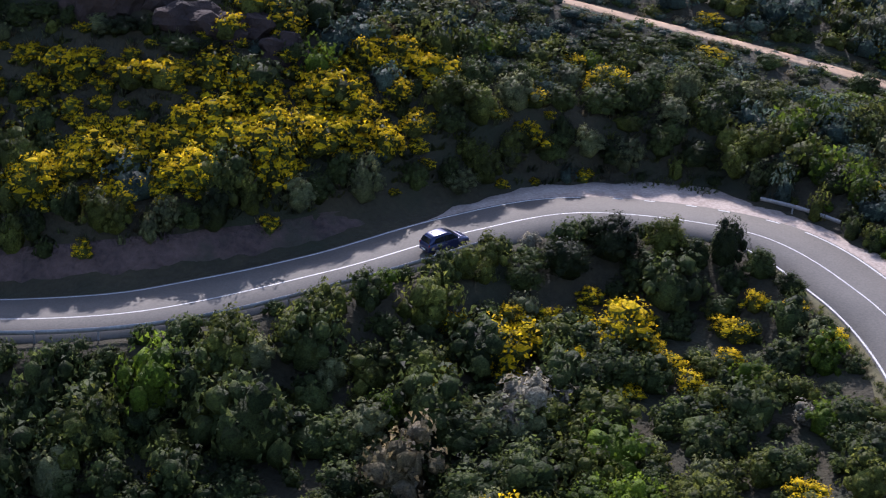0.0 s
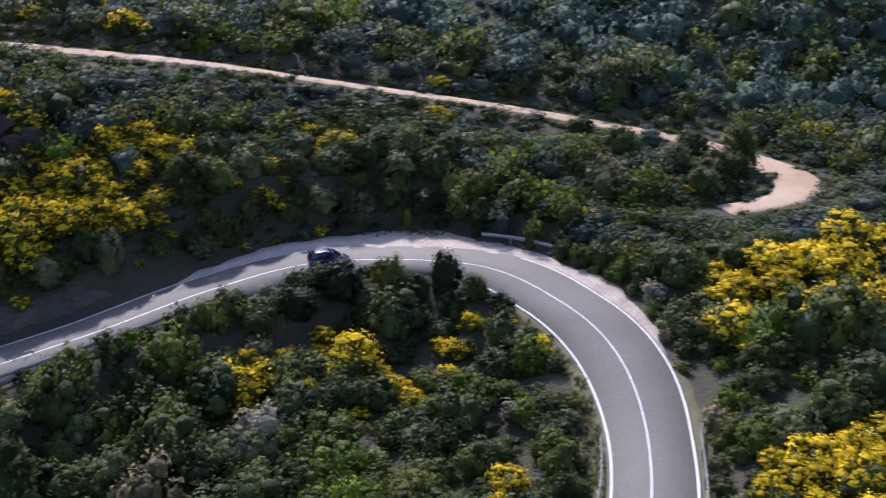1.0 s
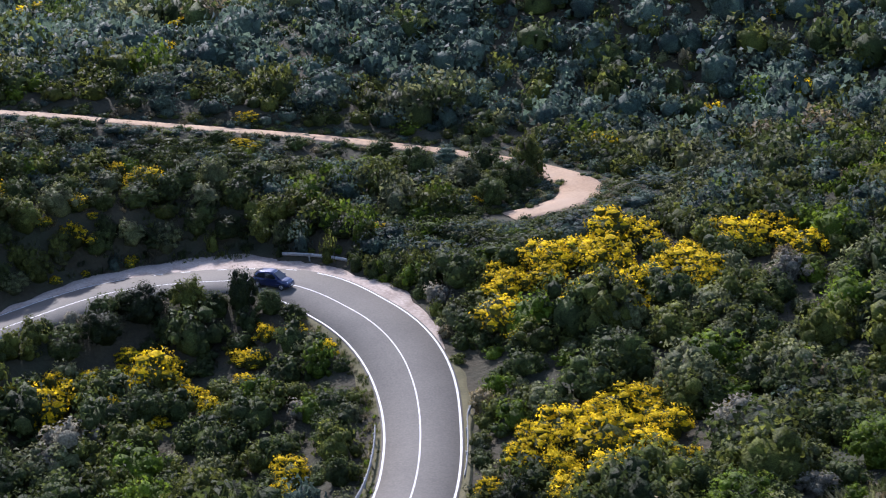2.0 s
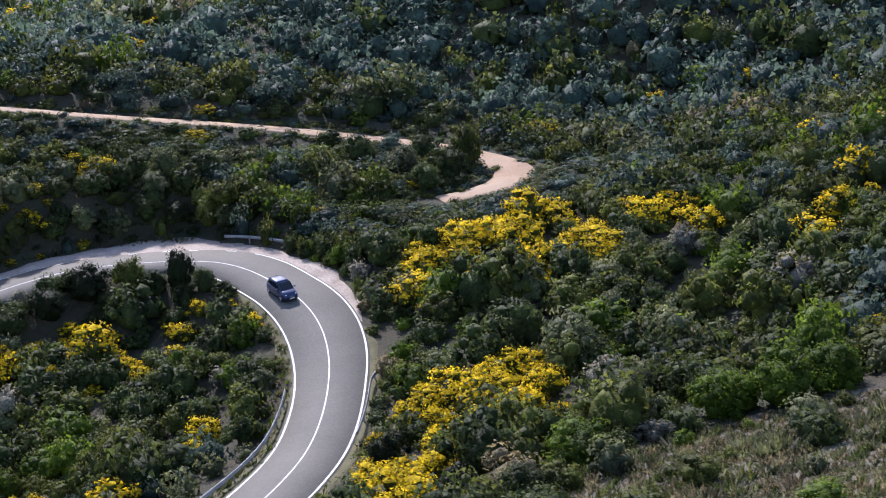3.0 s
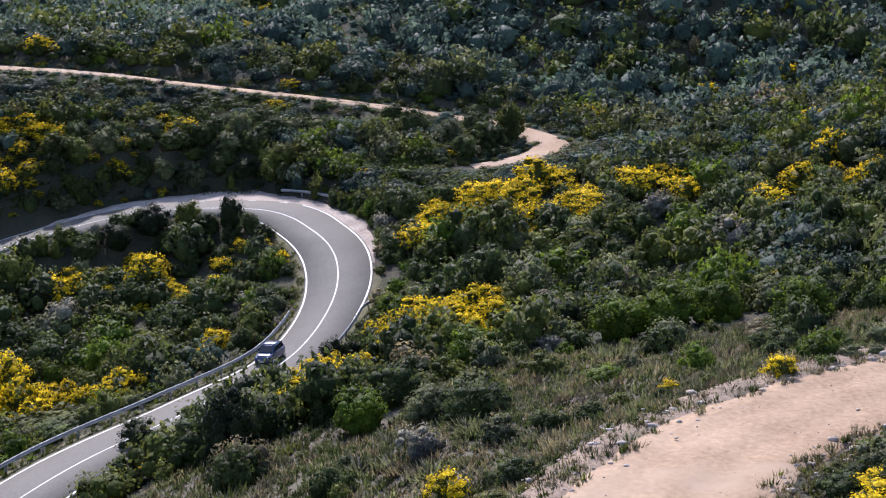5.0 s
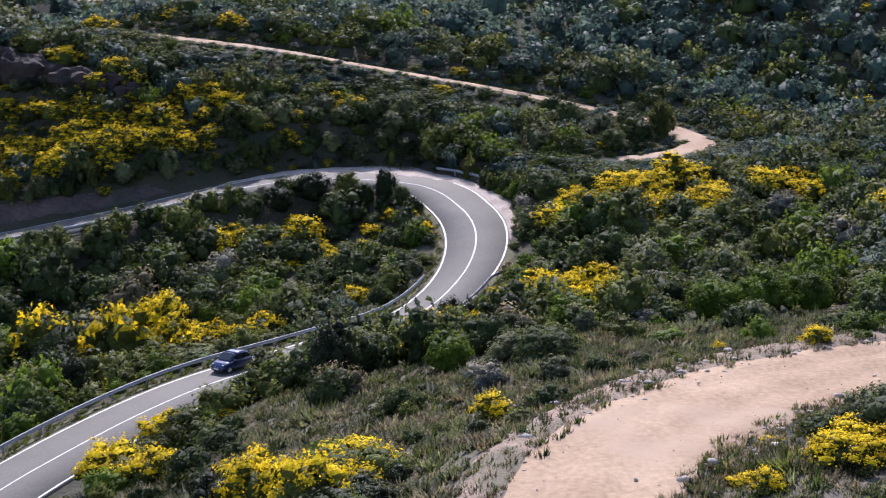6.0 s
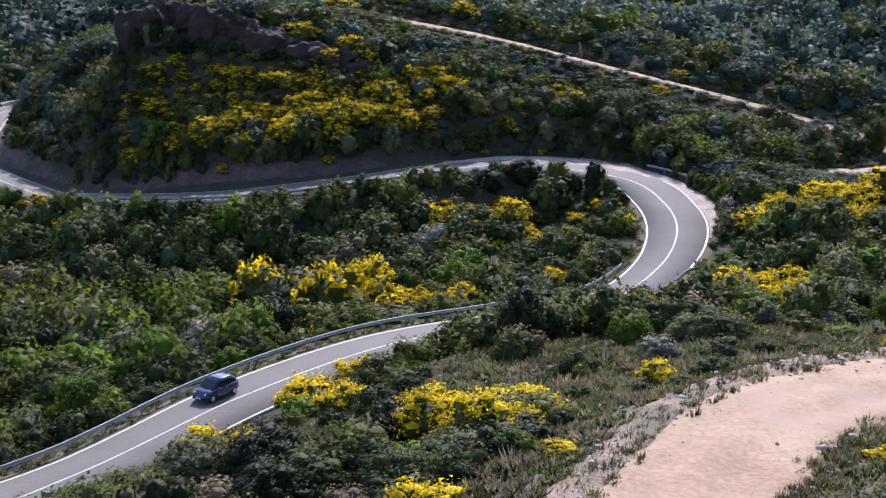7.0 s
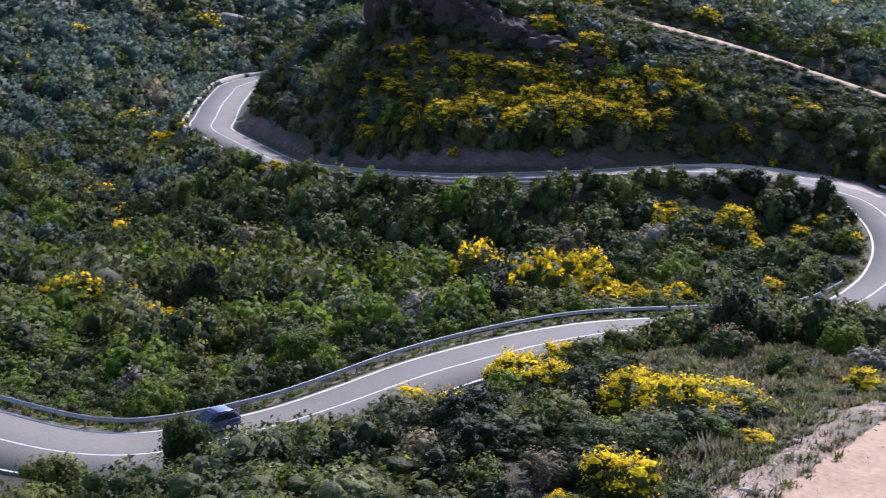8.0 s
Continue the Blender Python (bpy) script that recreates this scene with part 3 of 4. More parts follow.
def plant_mesh(key, colour, want, name):
    """The foliage, or the flowers alone, of a crown as mesh data, shared by all plants of that look."""
    if (key, colour, want) not in MESHES:
        v, f, slot, facing = CROWNS[key]
        pick = slot == 2 if want == "flowers" else slot != 2
        used, flat = np.unique(f[pick], return_inverse=True)
        ob = mesh_object(name, v[used], flat.reshape(-1, 3), SLOTS, index=slots_for(slot[pick], colour), soft=True, dome=facing[used])
        MESHES[key, colour, want] = ob.data
        bpy.data.objects.remove(ob)
    return MESHES[key, colour, want]


STEM = bmesh.new()
for k in range(5):
    a = k * 1.257
    lean = Matrix.Rotation(a, 4, "Z") @ Matrix.Rotation(0.42, 4, "Y")
    bmesh.ops.create_cone(STEM, cap_ends=False, segments=5, radius1=0.05, radius2=0.02, depth=0.75, matrix=lean @ Matrix.Translation((0, 0, 0.34)))
STEM_DATA = bpy.data.meshes.new("stems")
STEM.to_mesh(STEM_DATA)
STEM.free()
STEM_DATA.materials.append(BARK)
TRUNK = bmesh.new()
bmesh.ops.create_cone(TRUNK, cap_ends=True, segments=8, radius1=0.13, radius2=0.07, depth=0.9, matrix=Matrix.Translation((0, 0, 0.4)))
for k in range(6):
    lean = Matrix.Translation((0, 0, 0.45 + 0.06 * k)) @ Matrix.Rotation(k * 1.05, 4, "Z") @ Matrix.Rotation(0.8, 4, "Y")
    bmesh.ops.create_cone(TRUNK, cap_ends=False, segments=5, radius1=0.05, radius2=0.015, depth=0.6, matrix=lean @ Matrix.Translation((0, 0, 0.28)))
TRUNK_DATA = bpy.data.meshes.new("trunk")
TRUNK.to_mesh(TRUNK_DATA)
TRUNK.free()
TRUNK_DATA.materials.append(BARK)


def single(kind, key, colour, x, y, z, r, h, turn, label="", group=""):
    """A plant that stands as a thing of its own."""
    h = h * 0.85 if kind == "tree" and "inside the road bend" not in label else h
    names = {"shrub": "shrub", "broom": "broom_bush", "tuft": "grass_tuft", "tree": "tree"}
    ob = new(names[kind], None)
    ob.matrix_basis = Matrix.Translation((x, y, z)) @ Matrix.Rotation(turn, 4, "Z") @ Matrix.Diagonal((r, r, h, 1))
    new("crown" if kind == "tree" else "foliage", plant_mesh(key, colour, "leaves", "foliage")).parent = ob
    new("trunk" if kind == "tree" else "stems", TRUNK_DATA if kind == "tree" else STEM_DATA).parent = ob
    if kind == "broom":
        tagged(new("blossom", plant_mesh(key, colour, "flowers", "blossom")), "bright yellow blossom", kind="stuff").parent = ob
    size = "large" if r > 1.7 else "small" if r < 1.0 else "rounded"
    made = {"shrub": f"{size} {WORDS[colour]} maquis shrub on the hillside", "broom": f"{size} broom bush in full yellow blossom", "tuft": f"low {WORDS[colour]} tuft of dry grass", "tree": f"{size} {WORDS[colour]} tree standing among shrubs"}
    cats = {"shrub": "shrub", "broom": "broom bush", "tuft": "grass tuft", "tree": "tree"}
    tagged(ob, label or made[kind], cats[kind], group or {"shrub": "shrubs on the slopes", "broom": "broom bushes on the slopes", "tuft": "tufts on the meadow", "tree": "trees on the slopes"}[kind])
    SINGLES[kind] += 1
    return ob


TAKEN = []


def landmark(kind, colour, x, y, r, h, label="", detail="fine", variant=None):
    """A plant that stands out by itself; smaller ones keep clear of it."""
    z = float(ground(np.array([x]), np.array([y]))[0]) - 0.1
    n = len(TAKEN)
    TAKEN.append((x, y, r * 1.2 + 0.7 if colour in ("dark", "fresh") and y < 90 else r * 0.85))
    return single(kind, (detail, kind, n % 5 if variant is None else variant), colour, x, y, z, r, h, n * 1.7, label)


# Trees and bushes that stand out along the bend, in the valley and on the near slope.
landmark("tree", "dark", 19.2, 105.0, 1.6, 2.8, "dark rounded evergreen tree inside the road bend", variant=0)
landmark("tree", "dark", 11.0, 104.8, 2.4, 2.4, "broad dark green tree inside the road bend")
landmark("tree", "olive", 14.6, 105.6, 1.8, 2.3, "slender olive green tree inside the road bend")
landmark("tree", "dark", 7.4, 102.6, 2.2, 2.4)
landmark("tree", "deep", 13.0, 103.4, 2.1, 2.3)
landmark("tree", "deep", 17.0, 104.8, 1.6, 2.1)
landmark("tree", "deep", 21.6, 103.6, 1.5, 2.0)
landmark("tree", "deep", 4.4, 100.4, 1.9, 2.1)
landmark("tree", "deep", 16.6, 102.6, 1.4, 1.5)
landmark("tree", "deep", 23.4, 101.2, 1.4, 1.5)
landmark("tree", "dark", 29.6, 31.0, 2.3, 4.4, "dark evergreen tree beside the lower road")
landmark("tree", "dark", 34.2, 64.6, 1.4, 2.0, "small dark tree at the roadside")
landmark("tree", "dark", 4.0, 46.0, 2.8, 4.6, "dark round tree below the guardrail")
landmark("tree", "dark", -19.5, 47.0, 2.2, 3.6, "dark round tree in the valley")
landmark("tree", "dark", -26.0, 44.5, 3.1, 5.8, "tall dark tree in the valley")
landmark("tree", "dark", -15.0, 58.5, 1.3, 2.9, "dark egg-shaped tree in the valley")
landmark("shrub", "grey", -5.5, 73.5, 3.8, 2.8, "wide domed grey-green bush in the valley")
landmark("tree", "fresh", -3.0, 25.5, 3.0, 3.9, "bright green leafy tree below the guardrail")
landmark("tree", "fresh", 55.6, 57.0, 2.8, 3.0, "bright green spreading bush on the near slope")
landmark("tree", "fresh", 59.4, 56.0, 3.0, 3.3, "bright green spreading bush on the near slope")
landmark("tree", "fresh", 63.2, 57.4, 2.8, 3.0, "bright green spreading bush on the near slope")
landmark("tree", "fresh", 68.2, 51.0, 2.6, 3.0)
landmark("tree", "fresh", 44.6, 50.5, 2.4, 2.5, "rounded fresh green bush beside the broom")
landmark("tree", "dark", 33.2, 59.8, 1.5, 2.9, "upright dark bush at the roadside")
landmark("tree", "deep", 40.3, 46.0, 2.0, 2.2)
landmark("tree", "dark", 37.0, 51.0, 1.6, 2.0)
landmark("tree", "grey", 41.6, 30.0, 2.0, 2.0, "grey-green leafy bush on the meadow edge")
landmark("tree", "deep", 44.6, 26.0, 2.4, 2.2, "dark green leafy bush on the meadow edge")
landmark("tree", "fresh", 37.6, 31.5, 2.1, 2.5, "fresh green upright bush on the meadow edge")
landmark("shrub", "silver", 41.5, 20.5, 1.6, 1.5, "silvery dry bush on the meadow")
landmark("shrub", "fresh", 52.0, 31.0, 1.7, 1.2)
landmark("shrub", "olive", 49.0, 41.0, 1.9, 1.6)
landmark("shrub", "deep", 50.4, 21.5, 1.0, 0.9, "small dark green shrub on the meadow")
landmark("tree", "deep", 9.8, -7.4, 1.9, 3.8, "rounded green bush beside the lower road")
landmark("tree", "olive", 14.0, -11.0, 2.3, 2.2, "wide olive green bush above the lower road")
landmark("tree", "olive", 2.6, -9.6, 2.3, 2.5, "leafy bush at the edge of the lower road")
landmark("shrub", "silver", 50.6, 68.0, 2.5, 2.9, "silvery grey bush beside the broom")
landmark("tree", "dark", 20.6, 46.6, 1.7, 2.0, "dark round bush at the edge of the lower road")
landmark("tree", "fresh", 8.0, -17.0, 2.4, 2.2, "rounded leafy bush above the lower road")
landmark("shrub", "grey", 19.4, -8.6, 1.5, 1.7, "grey-green bush beside the lower road")
landmark("tree", "dark", 26.6, -7.0, 2.9, 3.0, "large leafy green bush on the near slope")
landmark("tree", "dark", 30.0, -14.5, 2.2, 2.4)
landmark("tree", "deep", 35.0, -10.8, 2.2, 2.1, "rounded green bush beside the broom")
landmark("tree", "dark", 31.4, -0.6, 1.9, 2.2)
landmark("shrub", "brown", 34.6, -15.6, 1.5, 1.5, "dry brown bush on the near slope")
landmark("shrub", "olive", 25.2, -14.0, 1.6, 1.8)
landmark("broom", "olive", 43.0, 10.0, 1.5, 1.6, "lone broom bush in full yellow blossom on the meadow")
landmark("broom", "olive", 60.6, 22.0, 1.2, 1.3, "small broom bush beside the dirt track")
landmark("broom", "olive", 55.0, 24.5, 0.8, 0.9, "small broom bush beside the dirt track")
landmark("broom", "olive", 11.5, 127.0, 2.4, 2.4, "large broom bush in yellow blossom on the far slope")
landmark("broom", "olive", 33.4, -1.4, 2.3, 2.8, "broom bush in yellow blossom on the near slope")
landmark("broom", "olive", 36.6, -3.0, 2.5, 2.8, "broom bush in yellow blossom on the near slope")
landmark("broom", "olive", 31.6, 3.0, 2.2, 2.5)
landmark("broom", "olive", 38.2, -15.8, 2.2, 2.4)
landmark("broom", "olive", 17.6, 19.6, 2.5, 2.6)
landmark("broom", "olive", 19.6, 24.0, 2.1, 2.2)
landmark("broom", "olive", 22.6, 14.0, 2.2, 2.2)
landmark("broom", "olive", 20.0, 16.4, 2.5, 2.6)
landmark("broom", "olive", 15.6, 8.6, 2.0, 2.3)
landmark("broom", "olive", 24.0, -2.6, 1.8, 2.6)
landmark("broom", "olive", 17.2, 33.0, 1.6, 1.6)
landmark("broom", "olive", 56.2, -5.2, 1.1, 1.1)
landmark("broom", "olive", 59.0, -1.6, 1.4, 1.2, "wide broom bush beside the dirt track")
landmark("broom", "olive", 62.0, -0.6, 1.5, 1.3, "wide broom bush beside the dirt track")
landmark("tree", "deep", 39.0, 131.0, 2.4, 3.2)
landmark("tree", "grey", 43.0, 127.6, 2.6, 3.0, "silvery domed tree below the dirt track")
landmark("tree", "olive", 50.4, 131.2, 2.2, 4.6, "rounded tree inside the bend of the dirt track")
landmark("tree", "deep", 48.0, 125.6, 2.6, 3.4)
for x, y, r, h in ((36.0, 138.0, 1.7, 1.8), (42.6, 136.2, 2.0, 2.0), (46.0, 133.6, 2.2, 2.8), (27.0, 139.0, 1.5, 1.3), (18.5, 138.2, 1.5, 1.2), (45.0, 122.6, 1.9, 2.4)):
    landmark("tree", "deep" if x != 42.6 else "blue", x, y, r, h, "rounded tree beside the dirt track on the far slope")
landmark("tree", "dark", 29.6, 117.4, 2.2, 1.8, "dark green bush beside the gravel pull-out")
landmark("tree", "deep", 26.0, 119.2, 1.7, 1.5, "dark bush at the corner of the gravel pull-out")

for x, y, r in ((38.0, 66.5, 1.9), (41.0, 64.8, 2.1), (44.4, 66.2, 2.0), (46.2, 69.6, 1.9), (43.0, 70.6, 2.0), (39.6, 71.4, 1.8), (37.2, 61.4, 1.7), (36.2, 55.6, 1.9), (34.4, 51.4, 1.6), (32.8, 46.6, 1.8), (31.2, 43.2, 1.5), (33.4, 41.8, 1.4)):
    landmark("broom", "olive", x, y, r, r * 1.2, "broom bush in full yellow blossom above the lower road")
for x, y, r in ((6.1, 98.0, 1.2), (8.6, 97.0, 1.1), (4.2, 95.8, 1.1), (21.0, 100.2, 1.3), (23.2, 98.6, 1.2), (18.6, 98.4, 1.2), (-1.5, 88.6, 1.6), (13.4, 96.0, 1.2), (25.4, 95.0, 1.2), (15.6, 92.0, 1.3)):
    landmark("broom", "olive", x, y, r, r * 1.2, "broom bush in yellow blossom inside the road bend")
for x, y, r in ((-5, 69.5, 1.8), (-2, 70.6, 2.0), (1, 69.2, 1.9), (3.6, 70.4, 1.8), (6.4, 68.6, 1.7), (-28, 40, 1.5), (-24.4, 38.4, 1.6), (-20, 33.6, 1.5), (-37, 47, 1.6)):
    landmark("broom", "olive", x, y, r, r * 1.35, "broom bush in yellow blossom in the valley")

# Tall shrubs along the top of the cut bank, whose shade falls on the upper road, and darker ones under the outcrop.
rb = random.Random(21)
far_along = START - 84.0
while far_along < START + 91:
    i = int(np.searchsorted(road_s, far_along))
    reach = HALF[i] + (rb.uniform(3.3, 4.7) if far_along < START + 76 else wide[i] + rb.uniform(1.6, 3.0))
    x, y = road_c[i, :2] + road_l[i, :2] * reach
    r = rb.uniform(1.0, 1.75)
    ob = landmark("tree", rb.choice(["deep", "dark", "deep", "grey", "olive"]), float(x), float(y), r, rb.uniform(1.7, 3.0), "leafy shrub on top of the cut bank above the road", "medium")
    ob.location.z = max(ob.location.z, road_c[i, 2] + (2.3 if START - 78 < far_along < START + 66 else 0))
    far_along += rb.uniform(1.6, 4.2)
for n in range(27):
    i = int(np.searchsorted(road_s, START + 75 + 0.74 * n))
    reach = HALF[i] + wide[i] + rb.uniform(1.3, 2.2) + (n % 3) * rb.uniform(2.4, 3.2)
    x, y = road_c[i, :2] + road_l[i, :2] * reach
    if math.hypot(x - 26, y - 119) > 3.5:
        landmark("tree", rb.choice(["deep", "olive", "deep", "grey", "olive"]), float(x), float(y), rb.uniform(1.6, 2.3), rb.uniform(1.8, 2.8), "leafy green tree above the gravel pull-out", "medium")
for n in range(17):
    x = -51 + 2.15 * n + rb.uniform(-0.6, 0.6)
    y = 116.0 + 2.5 * (-15.5 - x) / 36 + rb.uniform(-1.2, 0.2)
    landmark("tree", rb.choice(["deep", "grey", "dark", "deep"]), x, y, rb.uniform(1.1, 1.7), rb.uniform(1.0, 1.6) + (1.6 if x < -41 else 0), "dark green shrub under the rock outcrop", "medium")

# Where broom is in blossom: centre, half widths, share of the plants there.
BROOM = [(-26, 111, 18, 10, 0.92), (-4, 115, 13, 8, 0.85), (5, 118.5, 4, 3, 0.5), (50, 98, 11, 7, 0.96), (62, 98, 6, 4, 0.5), (78, 86, 7, 6, 0.5), (101, 139, 5, 3, 0.5), (42, 70, 6, 9, 1.0),
         (34.5, 56, 3.0, 13, 0.85), (17, 98, 8, 5, 0.36), (6, 97, 7, 6, 0.34), (21, 73, 3.5, 6, 0.45), (2, 68, 11, 5.5, 0.85), (13, 66, 4, 3, 0.5)]
BROOM += [(35, 1, 5, 4, 0.45), (17, 16, 4, 4, 0.5), (20, 34, 2, 4, 0.6), (31, 50, 3, 4, 0.7), (60, -1, 7, 4, 0.6), (41, -8, 4, 6, 0.35), (-24, 36, 8, 6, 0.3), (-12, 26, 3, 3, 0.5), (-50, 91, 14, 2.5, 0.3),
          (-85, 118, 5, 3, 0.4), (-40, 46, 6, 5, 0.35), (0, 92, 5, 4, 0.15), (8, 107, 3, 2, 0.3), (-30, 150, 30, 12, 0.12)]


def scatter(x0, x1, y0, y1, step, g):
    xs, ys = np.meshgrid(np.arange(x0, x1, step), np.arange(y0, y1, step * 0.87), indexing="ij")
    xs = xs + (np.arange(xs.shape[1]) % 2) * step / 2
    return np.stack([(xs + g.uniform(-0.42, 0.42, xs.shape) * step).ravel(), (ys + g.uniform(-0.42, 0.42, ys.shape) * step).ravel()], 1)


def in_valley_view(x, y):
    """The stretch of land that lies before the slopes' edges, seen from the hill in the south."""
    west = x > 56 - 0.95 * (y + 74) - 6
    east = x < np.maximum(18 + 0.46 * (y + 22), np.maximum(36 + 0.37 * (y + 44), 48 + 0.21 * (y + 59))) + 5
    return west & east & (np.hypot(x - 56, y + 74) > 52) & (y > -42)


g = np.random.default_rng(11)
heaps = {"near": Heap(), "middle": Heap(), "far": Heap(), "distant": Heap(), "grass": Heap()}
BANDS = [("fine", "near", 2.15, 0, 94, 1.2), ("medium", "near", 2.2, 94, 128, 1.2), ("middle", "middle", 2.35, 128, 172, 1.38), ("middle", "middle", 1.5, 120, 265, 1.0), ("plain", "far", 2.8, 172, 255, 1.6), ("far", "distant", 4.6, 255, 640, 2.2)]
for detail, heap, step, d0, d1, grow in BANDS:
    p = scatter(-75 if d1 < 130 else -360 if d1 > 300 else -170, 135, -42, 250 if d1 < 300 else 480, step, g)
    d = np.hypot(p[:, 0] - 50, p[:, 1] + 64)
    # Land round the bend comes close to the flight's start.
    d = np.where(p[:, 1] > 72, np.minimum(d, np.hypot(p[:, 0] - 6, p[:, 1] + 6) + 8), d)
    p = p[(d >= d0) & (d < d1) & in_valley_view(p[:, 0], p[:, 1]) & ((p[:, 0] < -20) | (d < 310))]
    dr, row = nearest(p[:, 0], p[:, 1], road_c)
    side = ((p - road_c[row, :2]) * road_l[row, :2]).sum(1)
    at = road_s[row] - START
    hill = (side > 0) & (at > -70) & (at < 108) & (dr < 26)   # the steep slope above the upper road, densely grown
    apron = (side > 0) & (at > 68) & (at < 112)
    inner_rail = (side < 0) & (at > 98)
    clear = np.where(side > 0, HALF[row], INNER[row]) + np.where(apron, 0.4 + wide[row], np.where(inner_rail, np.where(at < 140, 1.5, 2.2), np.where(side < 0, 0.6, 0.75))) + np.where((side > 0) & (at < 74), 1.9, 0) + np.where((side > 0) & (at > 182), np.where(at > 196, 3.2, 2.6), 0)
    du, near_u = nearest(p[:, 0], p[:, 1], upper_c)
    dn, near_row = nearest(p[:, 0], p[:, 1], near_c)
    away = np.maximum(0, np.minimum(np.minimum(dr - clear, du - 2.3), dn - NEAR_HALF[near_row] - 0.8))
    keep = (dr > clear) & (du > 2.5) & (dn > NEAR_HALF[near_row] + 0.5)
    if d0 == 120:
        keep &= hill
    elif d0 > 120:
        keep &= ~hill
    keep &= inside(p[:, 0], p[:, 1], -33, 119.5, 17, 1.6) > 1
    for tx, ty, tr in TAKEN:
        keep &= np.hypot(p[:, 0] - tx, p[:, 1] - ty) > tr
    below = (du < 13) & (upper_c[near_u, 1] > p[:, 1])
    above = (du < 9) & (upper_c[near_u, 1] <= p[:, 1])
    p, away, at, side, below, above = p[keep], away[keep], at[keep], side[keep], below[keep], above[keep]
    z = ground(p[:, 0], p[:, 1])
    for (x, y), zz, room, s_at, s_side, s_low, s_high in zip(p, z, away, at, side, below, above):
        low = min(inside(x, y, *m) for m in MEADOW)
        share = max([b[4] for b in BROOM if inside(x, y, *b[:4]) < 1 + 0.35 * g.standard_normal()] or [0.015])
        patch = noise.noise((x * 0.055, y * 0.055, 2.0)) + 0.5 * noise.noise((x * 0.17, y * 0.17, 5.0))
        size = float(np.clip(g.lognormal(0.18, 0.5), 0.7, 2.6)) * grow
        room_size = 0.8 + room * (0.5 if s_side < 0 or s_at < 128 else 0.3 if s_at < 196 else 0.2)
        turn, v = g.uniform(0, 6.28), int(g.integers(0, 5))
        valley = inside(x, y, -20, 45, 40, 30) < 1
        size *= 1.2 if valley else 1.0
        roll = g.uniform()
        if low < 1 and roll < 0.80 and not (share > 0.4 and g.uniform() < share):
            kind, colour = "tuft", ["dry", "grey", "brown", "grey", "deep", "olive"][int(g.integers(0, 6))]
            size *= 0.5
            h = size * g.uniform(0.35, 0.75)
        elif g.uniform() < share:
            size *= 0.9 if detail == "middle" and s_at < 60 else 0.95
            kind, colour, h = "broom", "olive", size * g.uniform(0.8, 1.15)
        else:
            size *= 0.62 if low < 1 else 1.0
            kind, h = "shrub", size * g.uniform(0.85, 1.45)
            # Farther plants take the blue leaves more often, as painted haze.
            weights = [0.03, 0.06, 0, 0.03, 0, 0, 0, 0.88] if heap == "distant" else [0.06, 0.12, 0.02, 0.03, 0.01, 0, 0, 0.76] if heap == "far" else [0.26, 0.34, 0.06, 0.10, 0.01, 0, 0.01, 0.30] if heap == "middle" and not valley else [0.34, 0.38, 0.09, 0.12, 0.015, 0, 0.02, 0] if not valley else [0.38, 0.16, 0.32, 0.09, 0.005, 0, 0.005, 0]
            if patch > 0.22:
                weights[1] += 0.35
            elif patch < -0.22 and heap not in ("far", "distant"):
                weights[3] += 0.15
                weights[2] += 0.1
            if s_side < 0 and 0 < s_at < 135 and room < 26 and not valley:
                weights[1] += 0.45
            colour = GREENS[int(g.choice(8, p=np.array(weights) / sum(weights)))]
            if y < 14 and 5 < x < 46 and colour in ("grey", "silver", "deep") and g.uniform() < 0.6:
                colour = "dark" if g.uniform() < 0.6 else "deep"   # darker evergreens below the meadow
        if s_side < 0 and s_at < 97 and room < 11:
            h, size = h * 1.3, size * 1.2
        bank = s_side > 0 and s_at < 104
        r, h = min(size, room_size), h * 1.0 if bank else min(h, 0.9 + room * 0.9)
        if s_side > 0 and s_at > 128:
            h = min(h, 0.65 + room * 0.42 if s_at < 172 else 0.4 + room * 0.34 if s_at < 196 else 0.3 + room * 0.18)
        if s_high:
            h = min(h, 0.35 + room * 0.55)
        if s_low:
            h = min(h, 0.5 + room * 0.13)
        if inside(x, y, 3, 58, 13, 9) < 1 and kind != "broom":
            h = min(h, 0.8)   # low scrub below the valley's broom
        elif kind == "broom" and inside(x, y, 2, 68, 11, 6) < 1:
            h *= 1.4
        limit = {"shrub": 300, "broom": 150, "tuft": 80}[kind]
        key = (detail, kind, v)
        if heap in ("near", "middle") and SINGLES[kind] < limit and r > (0.5 if kind == "tuft" else 1.15) and g.uniform() < 0.55:
            single(kind, key, colour, x, y, zz - 0.12, r, h, turn)
        else:
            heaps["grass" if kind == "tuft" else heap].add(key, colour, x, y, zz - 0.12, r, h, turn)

# Dark low scrub that closes the slope above the upper road.
p = scatter(-62, 20, 92, 134, 1.2, g)
dr, row = nearest(p[:, 0], p[:, 1], road_c)
side = ((p - road_c[row, :2]) * road_l[row, :2]).sum(1)
p = p[(side > 0) & (dr > HALF[row] + 3.6) & (dr < 24) & (road_s[row] < START + 92) & in_valley_view(p[:, 0], p[:, 1])]
for (x, y), zz in zip(p, ground(p[:, 0], p[:, 1])):
    size = g.uniform(0.5, 0.95)
    heaps["far"].add(("plain", "tuft", int(g.integers(0, 5))), ["olive", "brown", "olive", "deep", "grey"][int(g.integers(0, 5))], x, y, zz - 0.1, size, size * g.uniform(0.6, 1.0), g.uniform(0, 6.28))

